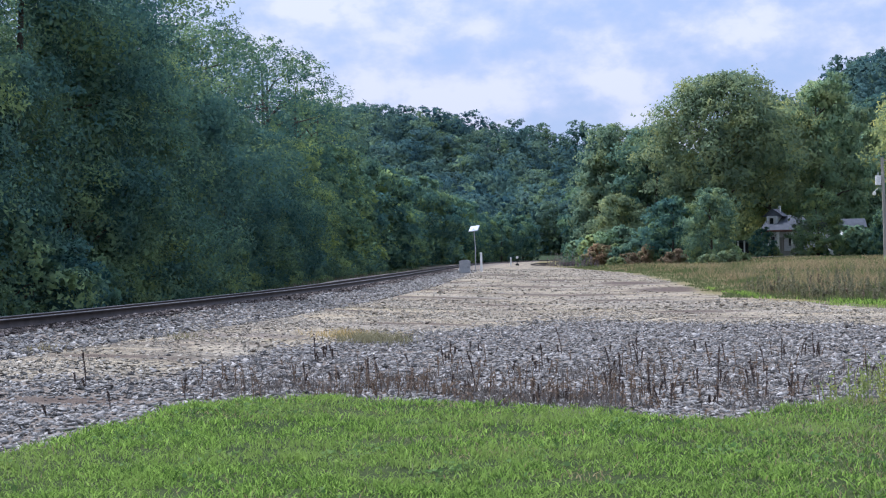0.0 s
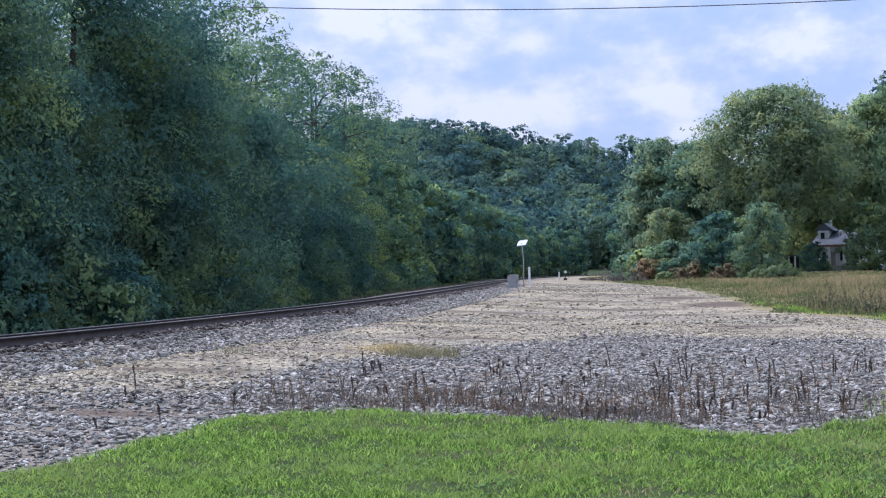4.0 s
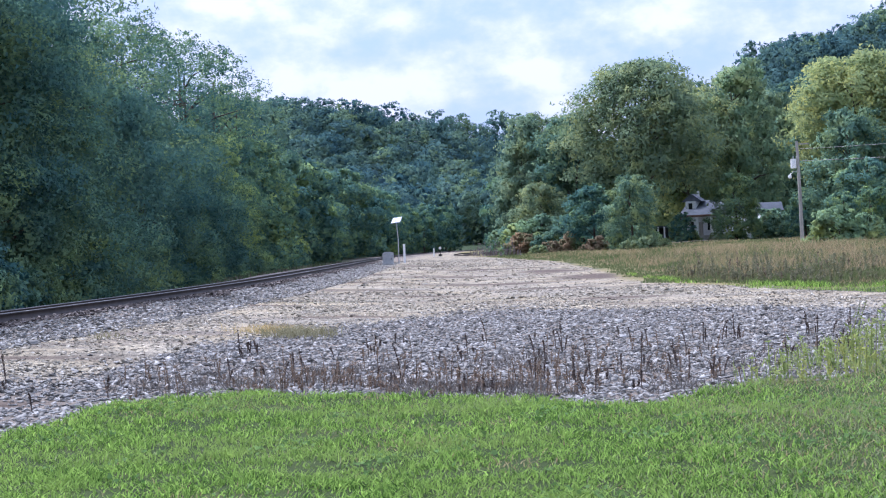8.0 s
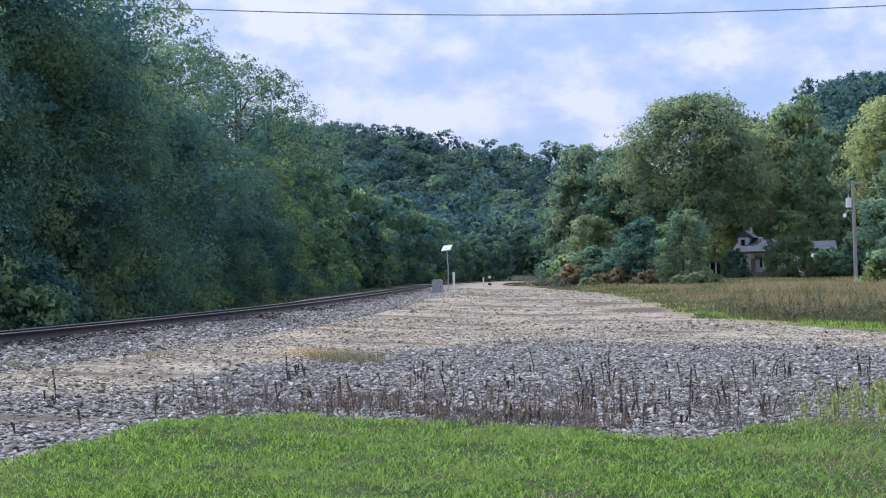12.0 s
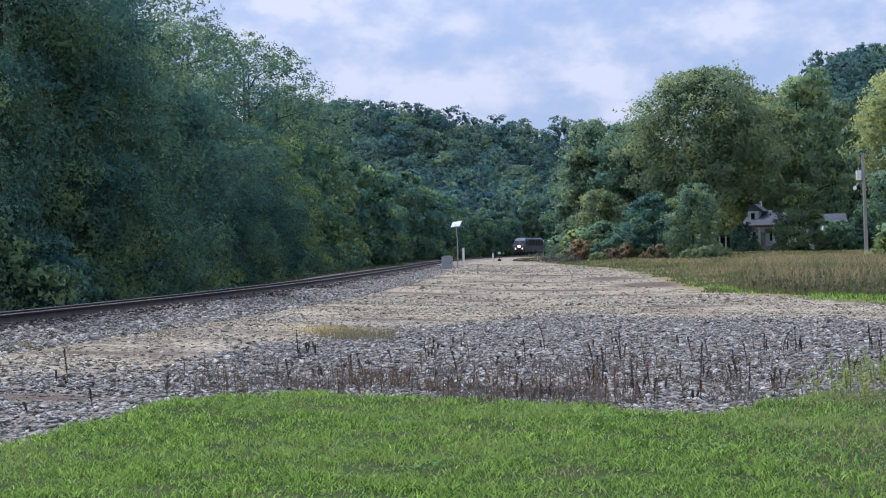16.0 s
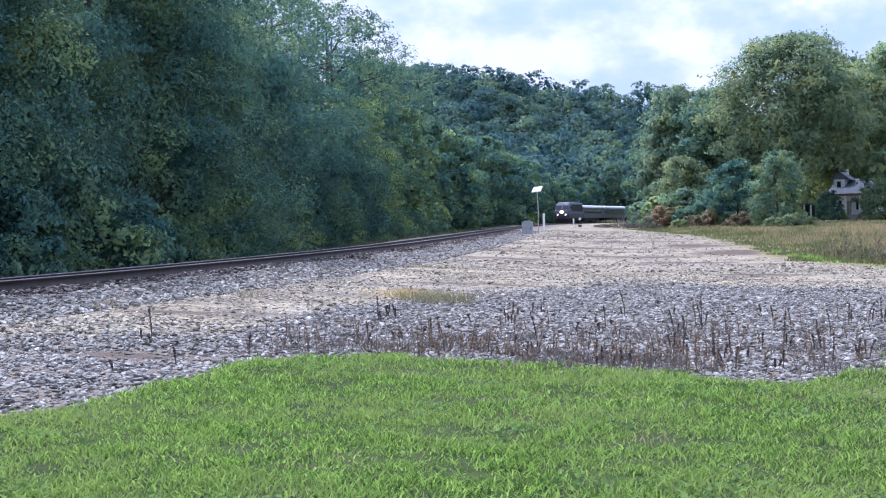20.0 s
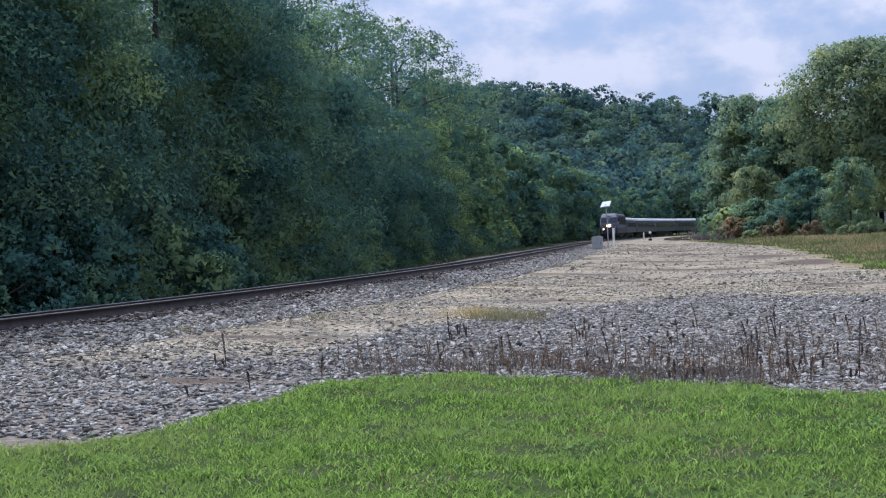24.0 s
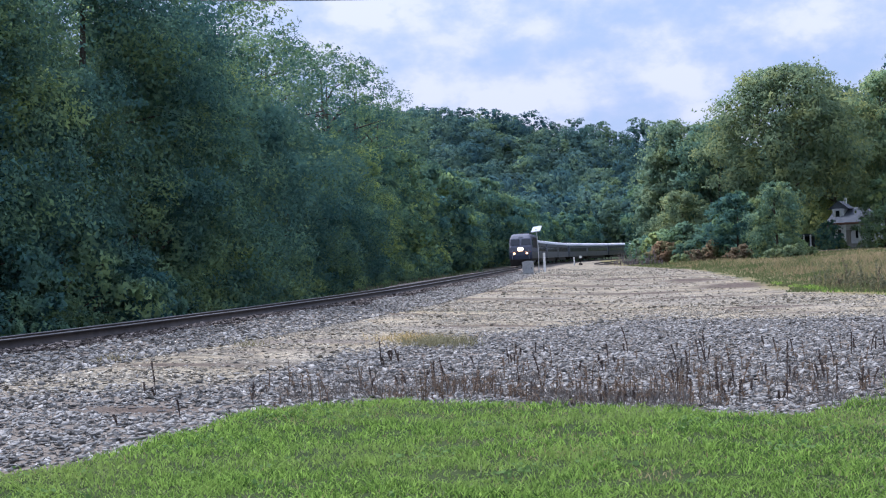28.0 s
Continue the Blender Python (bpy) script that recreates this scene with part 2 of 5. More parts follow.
SIDING = plain("white_siding", (0.66, 0.68, 0.70), (0.78, 0.79, 0.80), 1.0, 0.7, 0, 0.2, 0.01, (0.2, 0.2, 8))


def flat_mat(name, colour, rough=0.3, emit=0.0, metal=0.0):
    m, n, l, b = mat(name, rough, metal)
    b.inputs["Base Color"].default_value = (*colour, 1)
    if emit:
        b.inputs["Emission Color"].default_value, b.inputs["Emission Strength"].default_value = (*colour, 1), emit
    return m


GLASS = flat_mat("dark_glass", (0.012, 0.015, 0.02), 0.08)
LAMP = flat_mat("headlight_glow", (1.0, 0.74, 0.38), 0.3, 3.0)
LAMP_DIM = flat_mat("marker_glow", (1.0, 0.56, 0.27), 0.3, 2.8)
# pale base colour stands in for the sky mirrored in the panel
PANEL = flat_mat("solar_glass_glare", (0.72, 0.76, 0.82), 0.15)
WIRE = flat_mat("wire_aluminium", (0.12, 0.12, 0.12), 0.5, 0, 0.5)


def stone_mat(name, stops):
    m, n, l, b = mat(name, 0.95)
    b.inputs["Specular IOR Level"].default_value = 0.15
    geo, obi = n.new("ShaderNodeNewGeometry"), n.new("ShaderNodeObjectInfo")
    add = n.new("ShaderNodeMath")
    add.operation = "ADD"
    l.new(geo.outputs["Random Per Island"], add.inputs[0])
    l.new(obi.outputs["Random"], add.inputs[1])
    fr = n.new("ShaderNodeMath")
    fr.operation = "FRACT"
    l.new(add.outputs[0], fr.inputs[0])
    c = ramp(n, l, fr.outputs[0], stops)
    fine = noise_node(n, l, 60, 3)
    c = mixc(n, l, 1.0, c, ramp(n, l, fine, [(0.3, (0.8,) * 3), (0.7, (1.1,) * 3)]), "MULTIPLY")
    l.new(c, b.inputs["Base Color"])
    bump(n, l, b, fine, 0.4, 0.01)
    return m


STONE = stone_mat("limestone_ballast", [(0.0, (0.100, 0.096, 0.086)), (0.25, (0.200, 0.194, 0.176)), (0.8, (0.315, 0.306, 0.280)), (1.0, (0.41, 0.40, 0.37))])
STONE_RUST = stone_mat("stained_ballast", [(0.0, (0.03, 0.026, 0.024)), (0.5, (0.085, 0.072, 0.064)), (1.0, (0.26, 0.23, 0.21))])
STONE_PALE = stone_mat("pale_limestone", [(0.0, (0.15, 0.132, 0.100)), (0.3, (0.30, 0.270, 0.208)), (0.8, (0.41, 0.376, 0.298)), (1.0, (0.50, 0.47, 0.39))])
STONE_TAN = stone_mat("dusty_gravel", [(0.0, (0.18, 0.158, 0.120)), (0.5, (0.295, 0.266, 0.206)), (1.0, (0.41, 0.382, 0.310))])


# ---------- plan ----------
TRACK = [(-27, -50), (-19, -25), (-14.6, 0), (-11.3, 22.9), (-10.4, 29), (-9.3, 42), (-8.5, 58), (-8.2, 90), (-8.3, 143), (-8.2, 185),
         (-7.8, 228), (-4.9, 285), (0.8, 325), (5.4, 346), (13.2, 375), (23, 405), (36, 435), (54, 470), (85, 515), (130, 565), (190, 615), (260, 660), (340, 700), (430, 735)]


def smooth_line(points, step=1.0, rounds=60):
    """An even, rounded line through a few plan points."""
    p = np.array(points, float)
    s = np.r_[0, np.cumsum(np.hypot(*np.diff(p, axis=0).T))]
    q = np.arange(0, s[-1], step)
    out = np.stack([np.interp(q, s, p[:, 0]), np.interp(q, s, p[:, 1])], 1)
    for _ in range(rounds):
        out[1:-1] = (out[:-2] + 2 * out[1:-1] + out[2:]) / 4
    return out


LINE = smooth_line(TRACK)
LINE_S = np.r_[0, np.cumsum(np.hypot(*np.diff(LINE, axis=0).T))]
RAIL_Z = 0.60


def on_track(s):
    """Place and heading (dx, dy, growing distance) at s metres along the track."""
    x, y = np.interp(s, LINE_S, LINE[:, 0]), np.interp(s, LINE_S, LINE[:, 1])
    x2, y2 = np.interp(s + 1, LINE_S, LINE[:, 0]), np.interp(s + 1, LINE_S, LINE[:, 1])
    d = np.stack([x2 - x, y2 - y], -1)
    return np.stack([x, y], -1), d / np.linalg.norm(d, axis=-1, keepdims=True)


def track_side(x, y):
    """Signed distance from the track's centre: positive on the yard's side (right), negative behind it."""
    x, y = np.asarray(x, float), np.asarray(y, float)
    sh = np.broadcast(x, y).shape
    px, py = np.broadcast_to(x, sh).ravel(), np.broadcast_to(y, sh).ravel()
    best, side = np.full(px.size, 1e9), np.zeros(px.size)
    sub = LINE[::6]
    tang = np.gradient(sub, axis=0)
    tang /= np.linalg.norm(tang, axis=1, keepdims=True)
    for k in range(0, px.size, 4000):
        dx = px[k:k + 4000, None] - sub[None, :, 0]
        dy = py[k:k + 4000, None] - sub[None, :, 1]
        d2 = dx * dx + dy * dy
        j = d2.argmin(1)
        r = np.arange(j.size)
        cross = tang[j, 1] * dx[r, j] - tang[j, 0] * dy[r, j]
        best[k:k + 4000], side[k:k + 4000] = np.abs(cross) * 0 + np.sqrt(np.maximum(d2[r, j] - (tang[j, 0] * dx[r, j] + tang[j, 1] * dy[r, j]) ** 2, 0)), np.sign(cross)
    return (best * side).reshape(sh)


def ss(a, b, v):
    t = np.clip((v - a) / (b - a), 0, 1)
    return t * t * (3 - 2 * t)


def wobble(x, y, scale, seed=0.0):
    """Smooth, cheap unevenness between -1 and 1."""
    a, b = x / scale + seed, y / scale - seed * 1.7
    return (np.sin(a * 1.3 + 1.7 * np.sin(b * 0.7)) + np.sin(b * 1.1 + 1.3 * np.sin(a * 0.9 + 1)) + np.sin((a + b) * 2.1 + seed)) / 3


TABLE = np.random.default_rng(17).random((64, 64))


def patchy(x, y, scale, seed=0):
    """Irregular patches between 0 and 1, about `scale` metres across."""
    a, b = np.asarray(x) / scale + seed * 7.31 + 1000, np.asarray(y) / scale + seed * 3.17 + 1000
    out = 0
    for k, w in ((1, 0.65), (2.3, 0.35)):
        i, j = np.floor(a * k).astype(int), np.floor(b * k).astype(int)
        u, v = a * k - i, b * k - j
        u, v = u * u * (3 - 2 * u), v * v * (3 - 2 * v)
        t = lambda p, q: TABLE[p % 64, q % 64]
        out = out + w * (t(i, j) * (1 - u) * (1 - v) + t(i + 1, j) * u * (1 - v) + t(i, j + 1) * (1 - u) * v + t(i + 1, j + 1) * u * v)
    return out


def ground_z(x, y):
    x, y = np.asarray(x, float), np.asarray(y, float)
    d = track_side(x, y)
    a = np.abs(d)
    z = 0.42 * (1 - ss(1.7, 3.2, a)) + ss(1.7, 3.2, a) * (0.30 * (1 - ss(3.0, 11.0, a)))
    z = z + 0.22 * ss(50, 110, y) * ss(3.2, 6, a) * (1 - ss(20, 40, x))
    z = z + 0.25 * ss(16, 24, x) * ss(30, 50, y)
    z = z + 0.7 * ss(20, 34, x) * ss(110, 185, y)
    z = z + (0.05 * (patchy(x, y, 1.6) - 0.5) + 0.12 * (patchy(x, y, 8, 2) - 0.5)) * ss(2.5, 6, a)
    left = np.where(d < 0, -d, 0)
    z = z - 0.45 * ss(1.6, 4.0, left) * (1 - ss(150, 250, y)) + 1.4 * ss(6, 14, left) + 58 * ss(15, 235, left) * ss(60, 330, y) * (1 - ss(700, 1100, y))
    z = z + 50 * ss(5, 140, x + 2 * wobble(x, y, 60)) * ss(215, 420, y) * ss(8, 35, a) * (d > 0) * (1 - ss(520, 800, y))
    z = z + 0.38 * ss(2.0, 3.0, left) * (1 - ss(4.0, 5.4, left)) * ss(62, 85, y) * (1 - ss(150, 178, y))
    return z + 2.0 * wobble(x, y, 45, 1.0) * ss(60, 200, left)


LAWN = [(-30, 3.5), (-12, 6.8), (-4.75, 10.3), (-4.6, 10.65), (-4.15, 11.2), (-3.98, 12.1), (-3.8, 13.3), (-3.6, 14.6), (-3.3, 15.3), (-2.4, 15.8), (-0.6, 15.2), (0.5, 14.5), (1.3, 13.6), (2.0, 13.4), (2.6, 14.2), (3.3, 15.0), (4.2, 15.1), (6.2, 18.3), (9.0, 22.0), (13, 20.5), (30, 13), (60, 0)]
FIELD = [(3.5, 190), (5.5, 150), (8.0, 106), (8.2, 75), (7.4, 58), (7.4, 50), (9.3, 44), (10.2, 40), (11.5, 38), (14, 40.5), (17.8, 44.5), (24, 47), (60, 46)]


def lawn_edge(x):
    p = np.array(LAWN)
    return np.interp(x, p[:, 0], p[:, 1])


def in_field(x, y):
    """How far inside the tall grass a place is: negative outside."""
    p = np.array(FIELD)
    edge_x = np.interp(-y, -p[:8, 1], p[:8, 0])
    edge_y = np.interp(x, p[7:, 0], p[7:, 1])
    return np.where(y > 40, x - edge_x, y - edge_y)


# ---------- mesh helpers ----------
def np_mesh(name, v, f, material=None):
    me = bpy.data.meshes.new(name)
    v, f = np.asarray(v, np.float32), np.asarray(f, np.int32)
    me.vertices.add(len(v))
    me.vertices.foreach_set("co", v.ravel())
    k = f.shape[1]
    me.loops.add(f.size)
    me.loops.foreach_set("vertex_index", f.ravel())
    me.polygons.add(len(f))
    me.polygons.foreach_set("loop_start", np.arange(0, f.size, k, dtype=np.int32))
    me.update(calc_edges=True)
    if material:
        me.materials.append(material)
    return me


def part(name, bm, material, parent, label=""):
    """Links a bmesh or a mesh as one object under a thing or a part."""
    if isinstance(bm, bmesh.types.BMesh):
        me = bpy.data.meshes.new(name)
        bm.to_mesh(me)
        bm.free()
    else:
        me = bm
    if material and not me.materials:
        me.materials.append(material)
    ob = new(name, me)
    ob.parent = parent
    return tagged(ob, label) if label else ob


def thing(name, m, label, category, group="", kind=""):
    ob = new(name)
    ob.empty_display_size = 0.2
    ob.matrix_basis = m
    return tagged(ob, label, category, group, kind)


def box(bm, x0, x1, y0, y1, z0, z1, bevel=0.0):
    r = bmesh.ops.create_cube(bm, size=1.0)
    bmesh.ops.scale(bm, vec=(x1 - x0, y1 - y0, z1 - z0), verts=r["verts"])
    bmesh.ops.translate(bm, vec=((x0 + x1) / 2, (y0 + y1) / 2, (z0 + z1) / 2), verts=r["verts"])
    if bevel:
        es = list({e for v in r["verts"] for e in v.link_edges})
        bmesh.ops.bevel(bm, geom=es, offset=bevel, segments=2, affect="EDGES", profile=0.5)
    return bm


def new_box(*a, bevel=0.0):
    return box(bmesh.new(), *a, bevel=bevel)


def tube(points, radii, sides=8, cap=True):
    """A tapered, bent tube through points, as vertices and quads."""
    p = np.array(points, float)
    t = np.gradient(p, axis=0)
    t /= np.linalg.norm(t, axis=1, keepdims=True)
    ref = np.where(np.abs(t[:, 2:3]) > 0.9, [[1.0, 0, 0]], [[0, 0, 1.0]])
    u = np.cross(t, ref)
    u /= np.linalg.norm(u, axis=1, keepdims=True)
    w = np.cross(t, u)
    a = np.arange(sides) * 2 * np.pi / sides
    r = np.broadcast_to(radii, len(p))[:, None, None]
    v = p[:, None] + r * (u[:, None] * np.cos(a)[None, :, None] + w[:, None] * np.sin(a)[None, :, None])
    n = len(p)
    i, j = np.meshgrid(np.arange(n - 1), np.arange(sides), indexing="ij")
    f = np.stack([i * sides + j, i * sides + (j + 1) % sides, (i + 1) * sides + (j + 1) % sides, (i + 1) * sides + j], -1).reshape(-1, 4)
    v = v.reshape(-1, 3)
    if cap:
        for row in (0, n - 1):
            c = np.arange(sides) + row * sides
            v = np.vstack([v, p[row]])
            k = len(v) - 1
            f = np.vstack([f, [[c[q], c[(q + 1) % sides], k, k] for q in range(0, sides)]])
    return v, f


def tube_mesh(name, points, radii, sides=8):
    v, f = tube(points, radii, sides, False)
    return np_mesh(name, v, f)


def joined(name, pieces):
    """One mesh out of several (vertices, quads)."""
    vs, fs, k = [], [], 0
    for v, f in pieces:
        vs.append(v), fs.append(np.asarray(f) + k)
        k += len(v)
    return np_mesh(name, np.vstack(vs), np.vstack(fs))


def turn_to(n):
    """Rows of two unit vectors across the directions n."""
    a = np.where(np.abs(n[:, 2:3]) > 0.9, [[1.0, 0, 0]], [[0, 0, 1.0]])
    u = np.cross(n, a)
    u /= np.linalg.norm(u, axis=1, keepdims=True)
    return u, np.cross(n, u)


def leaves(centres, normals, size, r, aspect=0.7, corners=4, toss=0.42):
    """Pointed leaves, each a folded diamond or a bare triangle, as vertices and faces."""
    n = normals + r.normal(0, toss, normals.shape)
    n /= np.linalg.norm(n, axis=1, keepdims=True)
    u, w = turn_to(n)
    a = r.uniform(0, 2 * np.pi, len(n))[:, None]
    u, w = u * np.cos(a) + w * np.sin(a), w * np.cos(a) - u * np.sin(a)
    s = (np.broadcast_to(size, len(n)) * r.uniform(0.6, 1.35, len(n)))[:, None]
    if corners == 3:
        v = np.stack([centres - u * s * 0.5 + w * s * aspect * 0.5, centres - u * s * 0.5 - w * s * aspect * 0.5, centres + u * s * 0.5], 1).reshape(-1, 3)
        return v, np.arange(len(v)).reshape(-1, 3)
    fold = n * s * 0.14
    v = np.stack([centres - u * s * 0.5, centres - w * s * aspect * 0.5 - fold, centres + u * s * 0.5, centres + w * s * aspect * 0.5 - fold], 1).reshape(-1, 3)
    return v, np.arange(len(v)).reshape(-1, 4)


def crown_parts(r, height, width, base, boughs, sprays, per, size, corners=3, open_=0.0, inner=0):
    """Leaves of a crown: boughs round an uneven egg, each a ragged dome of small sprays; and the boughs' centres."""
    k = np.arange(boughs)
    zt = (k + 0.5) / boughs
    ang = k * 2.39996 + r.uniform(-0.6, 0.6, boughs)
    prof = np.sqrt(np.clip(1 - np.abs((zt - 0.40) / 0.62) ** 2.6, 0.03, 1))
    ph = r.uniform(0, 6.28, 3)
    lump = 1 + 0.20 * np.sin(2 * ang + ph[0] + 3 * zt) + 0.14 * np.sin(3 * ang + ph[1] - 5 * zt)
    rad = width / 2 * prof * lump * r.uniform(0.62, 0.92, boughs)
    zt = np.clip(zt + r.normal(0, 0.03, boughs), 0.0, 1.0)
    c = np.stack([np.cos(ang) * rad, np.sin(ang) * rad, base + zt * (height - base) * 0.95], 1)
    cr = width * r.uniform(0.10, 0.185, boughs) * (0.7 + 0.5 * prof) * (1 - 0.4 * open_)
    face = np.stack([np.cos(ang) * (1.0 - 0.55 * zt), np.sin(ang) * (1.0 - 0.55 * zt), 0.35 + 0.9 * zt], 1)
    face /= np.linalg.norm(face, axis=1, keepdims=True)
    # sprays on the outer side of each bough
    m = boughs * sprays
    d = r.normal(0, 1, (m, 3))
    d /= np.linalg.norm(d, axis=1, keepdims=True)
    fc = np.repeat(face, sprays, 0)
    d += fc * 0.85 + np.array([0, 0, 0.15])
    d /= np.linalg.norm(d, axis=1, keepdims=True)
    rs = np.repeat(cr, sprays)
    sc = np.repeat(c, sprays, 0) + d * (rs * r.uniform(0.66 - 0.3 * open_, 1.10 + 0.55 * open_, m))[:, None] * np.array([1.2, 1.2, 0.78])
    tilt = d * 0.7 + np.array([0, 0, 0.45]) + r.normal(0, 0.42, (m, 3))
    tilt /= np.linalg.norm(tilt, axis=1, keepdims=True)
    # leaves spread flat over each spray, drooping at its rim
    u, w = turn_to(tilt)
    q = m * per
    a, b = r.uniform(0, 2 * np.pi, q), np.sqrt(r.random(q)) * np.repeat(rs * r.uniform(0.24, 0.46, m), per)
    p = np.repeat(sc, per, 0) + np.repeat(u, per, 0) * (np.cos(a) * b * 1.25)[:, None] + np.repeat(w, per, 0) * (np.sin(a) * b * 0.85)[:, None]
    p += np.repeat(tilt, per, 0) * r.normal(0, 0.10, q)[:, None] * np.repeat(rs, per)[:, None]
    p[:, 2] -= 0.35 * b * b / np.repeat(rs, per)
    n = np.repeat(tilt, per, 0)
    v, f = leaves(p, n, size, r, 0.62, corners, 0.45)
    # larger leaves fill each bough's inside
    k = boughs * inner
    if k:
        e = r.normal(0, 1, (k, 3))
        e /= np.linalg.norm(e, axis=1, keepdims=True)
        ic = np.repeat(c * np.array([0.9, 0.9, 0.98]), inner, 0) + e * (np.repeat(cr, inner) * 0.80 * r.random(k) ** 0.5)[:, None]
        v2, f2 = leaves(ic, e, size * 1.25, r, 0.75, corners, 0.5)
        v, f = np.vstack([v, v2]), np.vstack([f, f2 + len(v)])
    out = p - np.array([0, 0, base + (height - base) * 0.35])
    out /= np.linalg.norm(out, axis=1, keepdims=True) + 1e-6
    soft = n * 0.38 + np.repeat(d, per, 0) * 0.5 + out * 0.5 + r.normal(0, 0.13, n.shape)
    soft /= np.linalg.norm(soft, axis=1, keepdims=True)
    if k:
        ins = e * 0.6 + np.repeat(face, inner, 0) * 0.6 + r.normal(0, 0.2, e.shape)
        soft = np.vstack([soft, ins / np.linalg.norm(ins, axis=1, keepdims=True)])
    return v, f, c, cr, np.repeat(soft, corners, 0)


def core_parts(c, cr, r, scale=0.62, rough=(0.4, 1.25)):
    """Dense, lumpy insides of the clumps."""
    bm = bmesh.new()
    bmesh.ops.create_icosphere(bm, subdivisions=1, radius=1.0)
    bv = np.array([v.co[:] for v in bm.verts])
    bf = np.array([[v.index for v in f.verts] + [f.verts[2].index] for f in bm.faces])
    bm.free()
    vs = c[:, None] + bv[None] * (cr * scale)[:, None, None] * r.uniform(*rough, (len(c), len(bv), 1))
    fs = bf[None] + (np.arange(len(c)) * len(bv))[:, None, None]
    return vs.reshape(-1, 3), fs.reshape(-1, 4)[:, :3], np.tile(bv, (len(c), 1))


def two_meshes(name, v4, f4, v3, f3, material, normals):
    """Leaves (quads) and cores (triangles) in one mesh, softly shaded over each clump."""
    me = bpy.data.meshes.new(name)
    v = np.vstack([v4, v3]).astype(np.float32)
    me.vertices.add(len(v))
    me.vertices.foreach_set("co", v.ravel())
    idx = np.r_[f4.ravel(), (f3 + len(v4)).ravel()].astype(np.int32)
    me.loops.add(len(idx))
    me.loops.foreach_set("vertex_index", idx)
    k = f4.shape[1]
    starts = np.r_[np.arange(len(f4)) * k, len(f4) * k + np.arange(len(f3)) * 3].astype(np.int32)
    me.polygons.add(len(starts))
    me.polygons.foreach_set("loop_start", starts)
    me.update(calc_edges=True)
    me.polygons.foreach_set("use_smooth", np.ones(len(starts), bool))
    me.normals_split_custom_set_from_vertices(normals.tolist())
    me.materials.append(material)
    return me


def trunk_mesh(r, height, width, base, c):
    """A tapered trunk with limbs out to some of the clumps."""
    t = np.linspace(0, 1, 9)
    g = 0.016 * height + 0.06
    bend = np.stack([0.03 * height * np.sin(t * 3 + r.uniform(0, 6)), 0.03 * height * np.sin(t * 2.3 + r.uniform(0, 6)), t * height * 0.86], 1)
    bend[:, :2] -= bend[0, :2]
    bend[0, 2] = -0.5
    rad = g * (1 - 0.85 * t)
    rad[0] *= 1.5
    pieces = [tube(bend, rad, 8, False)]
    for j in r.choice(len(c), min(len(c), 14), replace=False):
        e = c[j]
        h = np.clip(e[2] - 0.25 * width * r.uniform(0.5, 1), base * 0.6, height * 0.8)
        s = np.array([np.interp(h, bend[:, 2], bend[:, 0]), np.interp(h, bend[:, 2], bend[:, 1]), h])
        mid = (s + e) / 2 + [0, 0, 0.05 * width]
        pieces.append(tube([s, mid, e], [g * 0.32, g * 0.2, g * 0.05], 5, False))
    return joined("trunk", pieces)


# ---------- ground ----------
def axis(spans):
    out = [spans[0][0]]
    for a, b, step in spans:
        n = max(1, int(round((b - a) / step)))
        out += list(a + (b - a) * np.arange(1, n + 1) / n)
    return np.array(out)


GREY_EDGE = [(-30, 12), (-6.3, 16.4), (-4.6, 17.2), (-4.2, 21.5), (-3.2, 25.2), (-0.9, 31.0), (1.2, 33.5), (6.3, 30.5), (8.6, 27), (11, 20), (14, 14)]


SOIL = [(-0.75, 45, 1.5, 0.9), (-2.3, 32, 1.5, 0.4), (7.0, 62, 2.2, 4.0), (5.6, 74, 2.0, 4.0), (-5.0, 15.2, 0.9, 0.45), (1.6, 57, 2.6, 1.3), (-3.6, 60, 2.2, 1.3), (2.8, 84, 3.4, 2.4), (-1.2, 98, 2.8, 2.8),
        (-5.4, 38, 1.7, 0.5), (4.6, 38, 1.8, 0.45), (1.2, 40.5, 2.0, 0.4), (-5.9, 20.6, 1.3, 0.3), (3.6, 50, 2.4, 0.7), (-3.0, 50.5, 2.0, 0.7), (0.4, 70, 3.4, 1.4), (-4.4, 76, 2.0, 1.6), (4.9, 34.6, 1.4, 0.3)]


def bare_soil(x, y):
    """Patches of bare brown soil and old ruts in the yard, from 0 to 1."""
    out = 0 * x
    for cx, cy, rx, ry in SOIL:
        q = np.hypot((x - cx) / rx, (y - cy) / ry) + 0.35 * wobble(x, y, 0.9, cx)
        out = np.maximum(out, 1 - ss(0.55, 1.15, q))
    return out


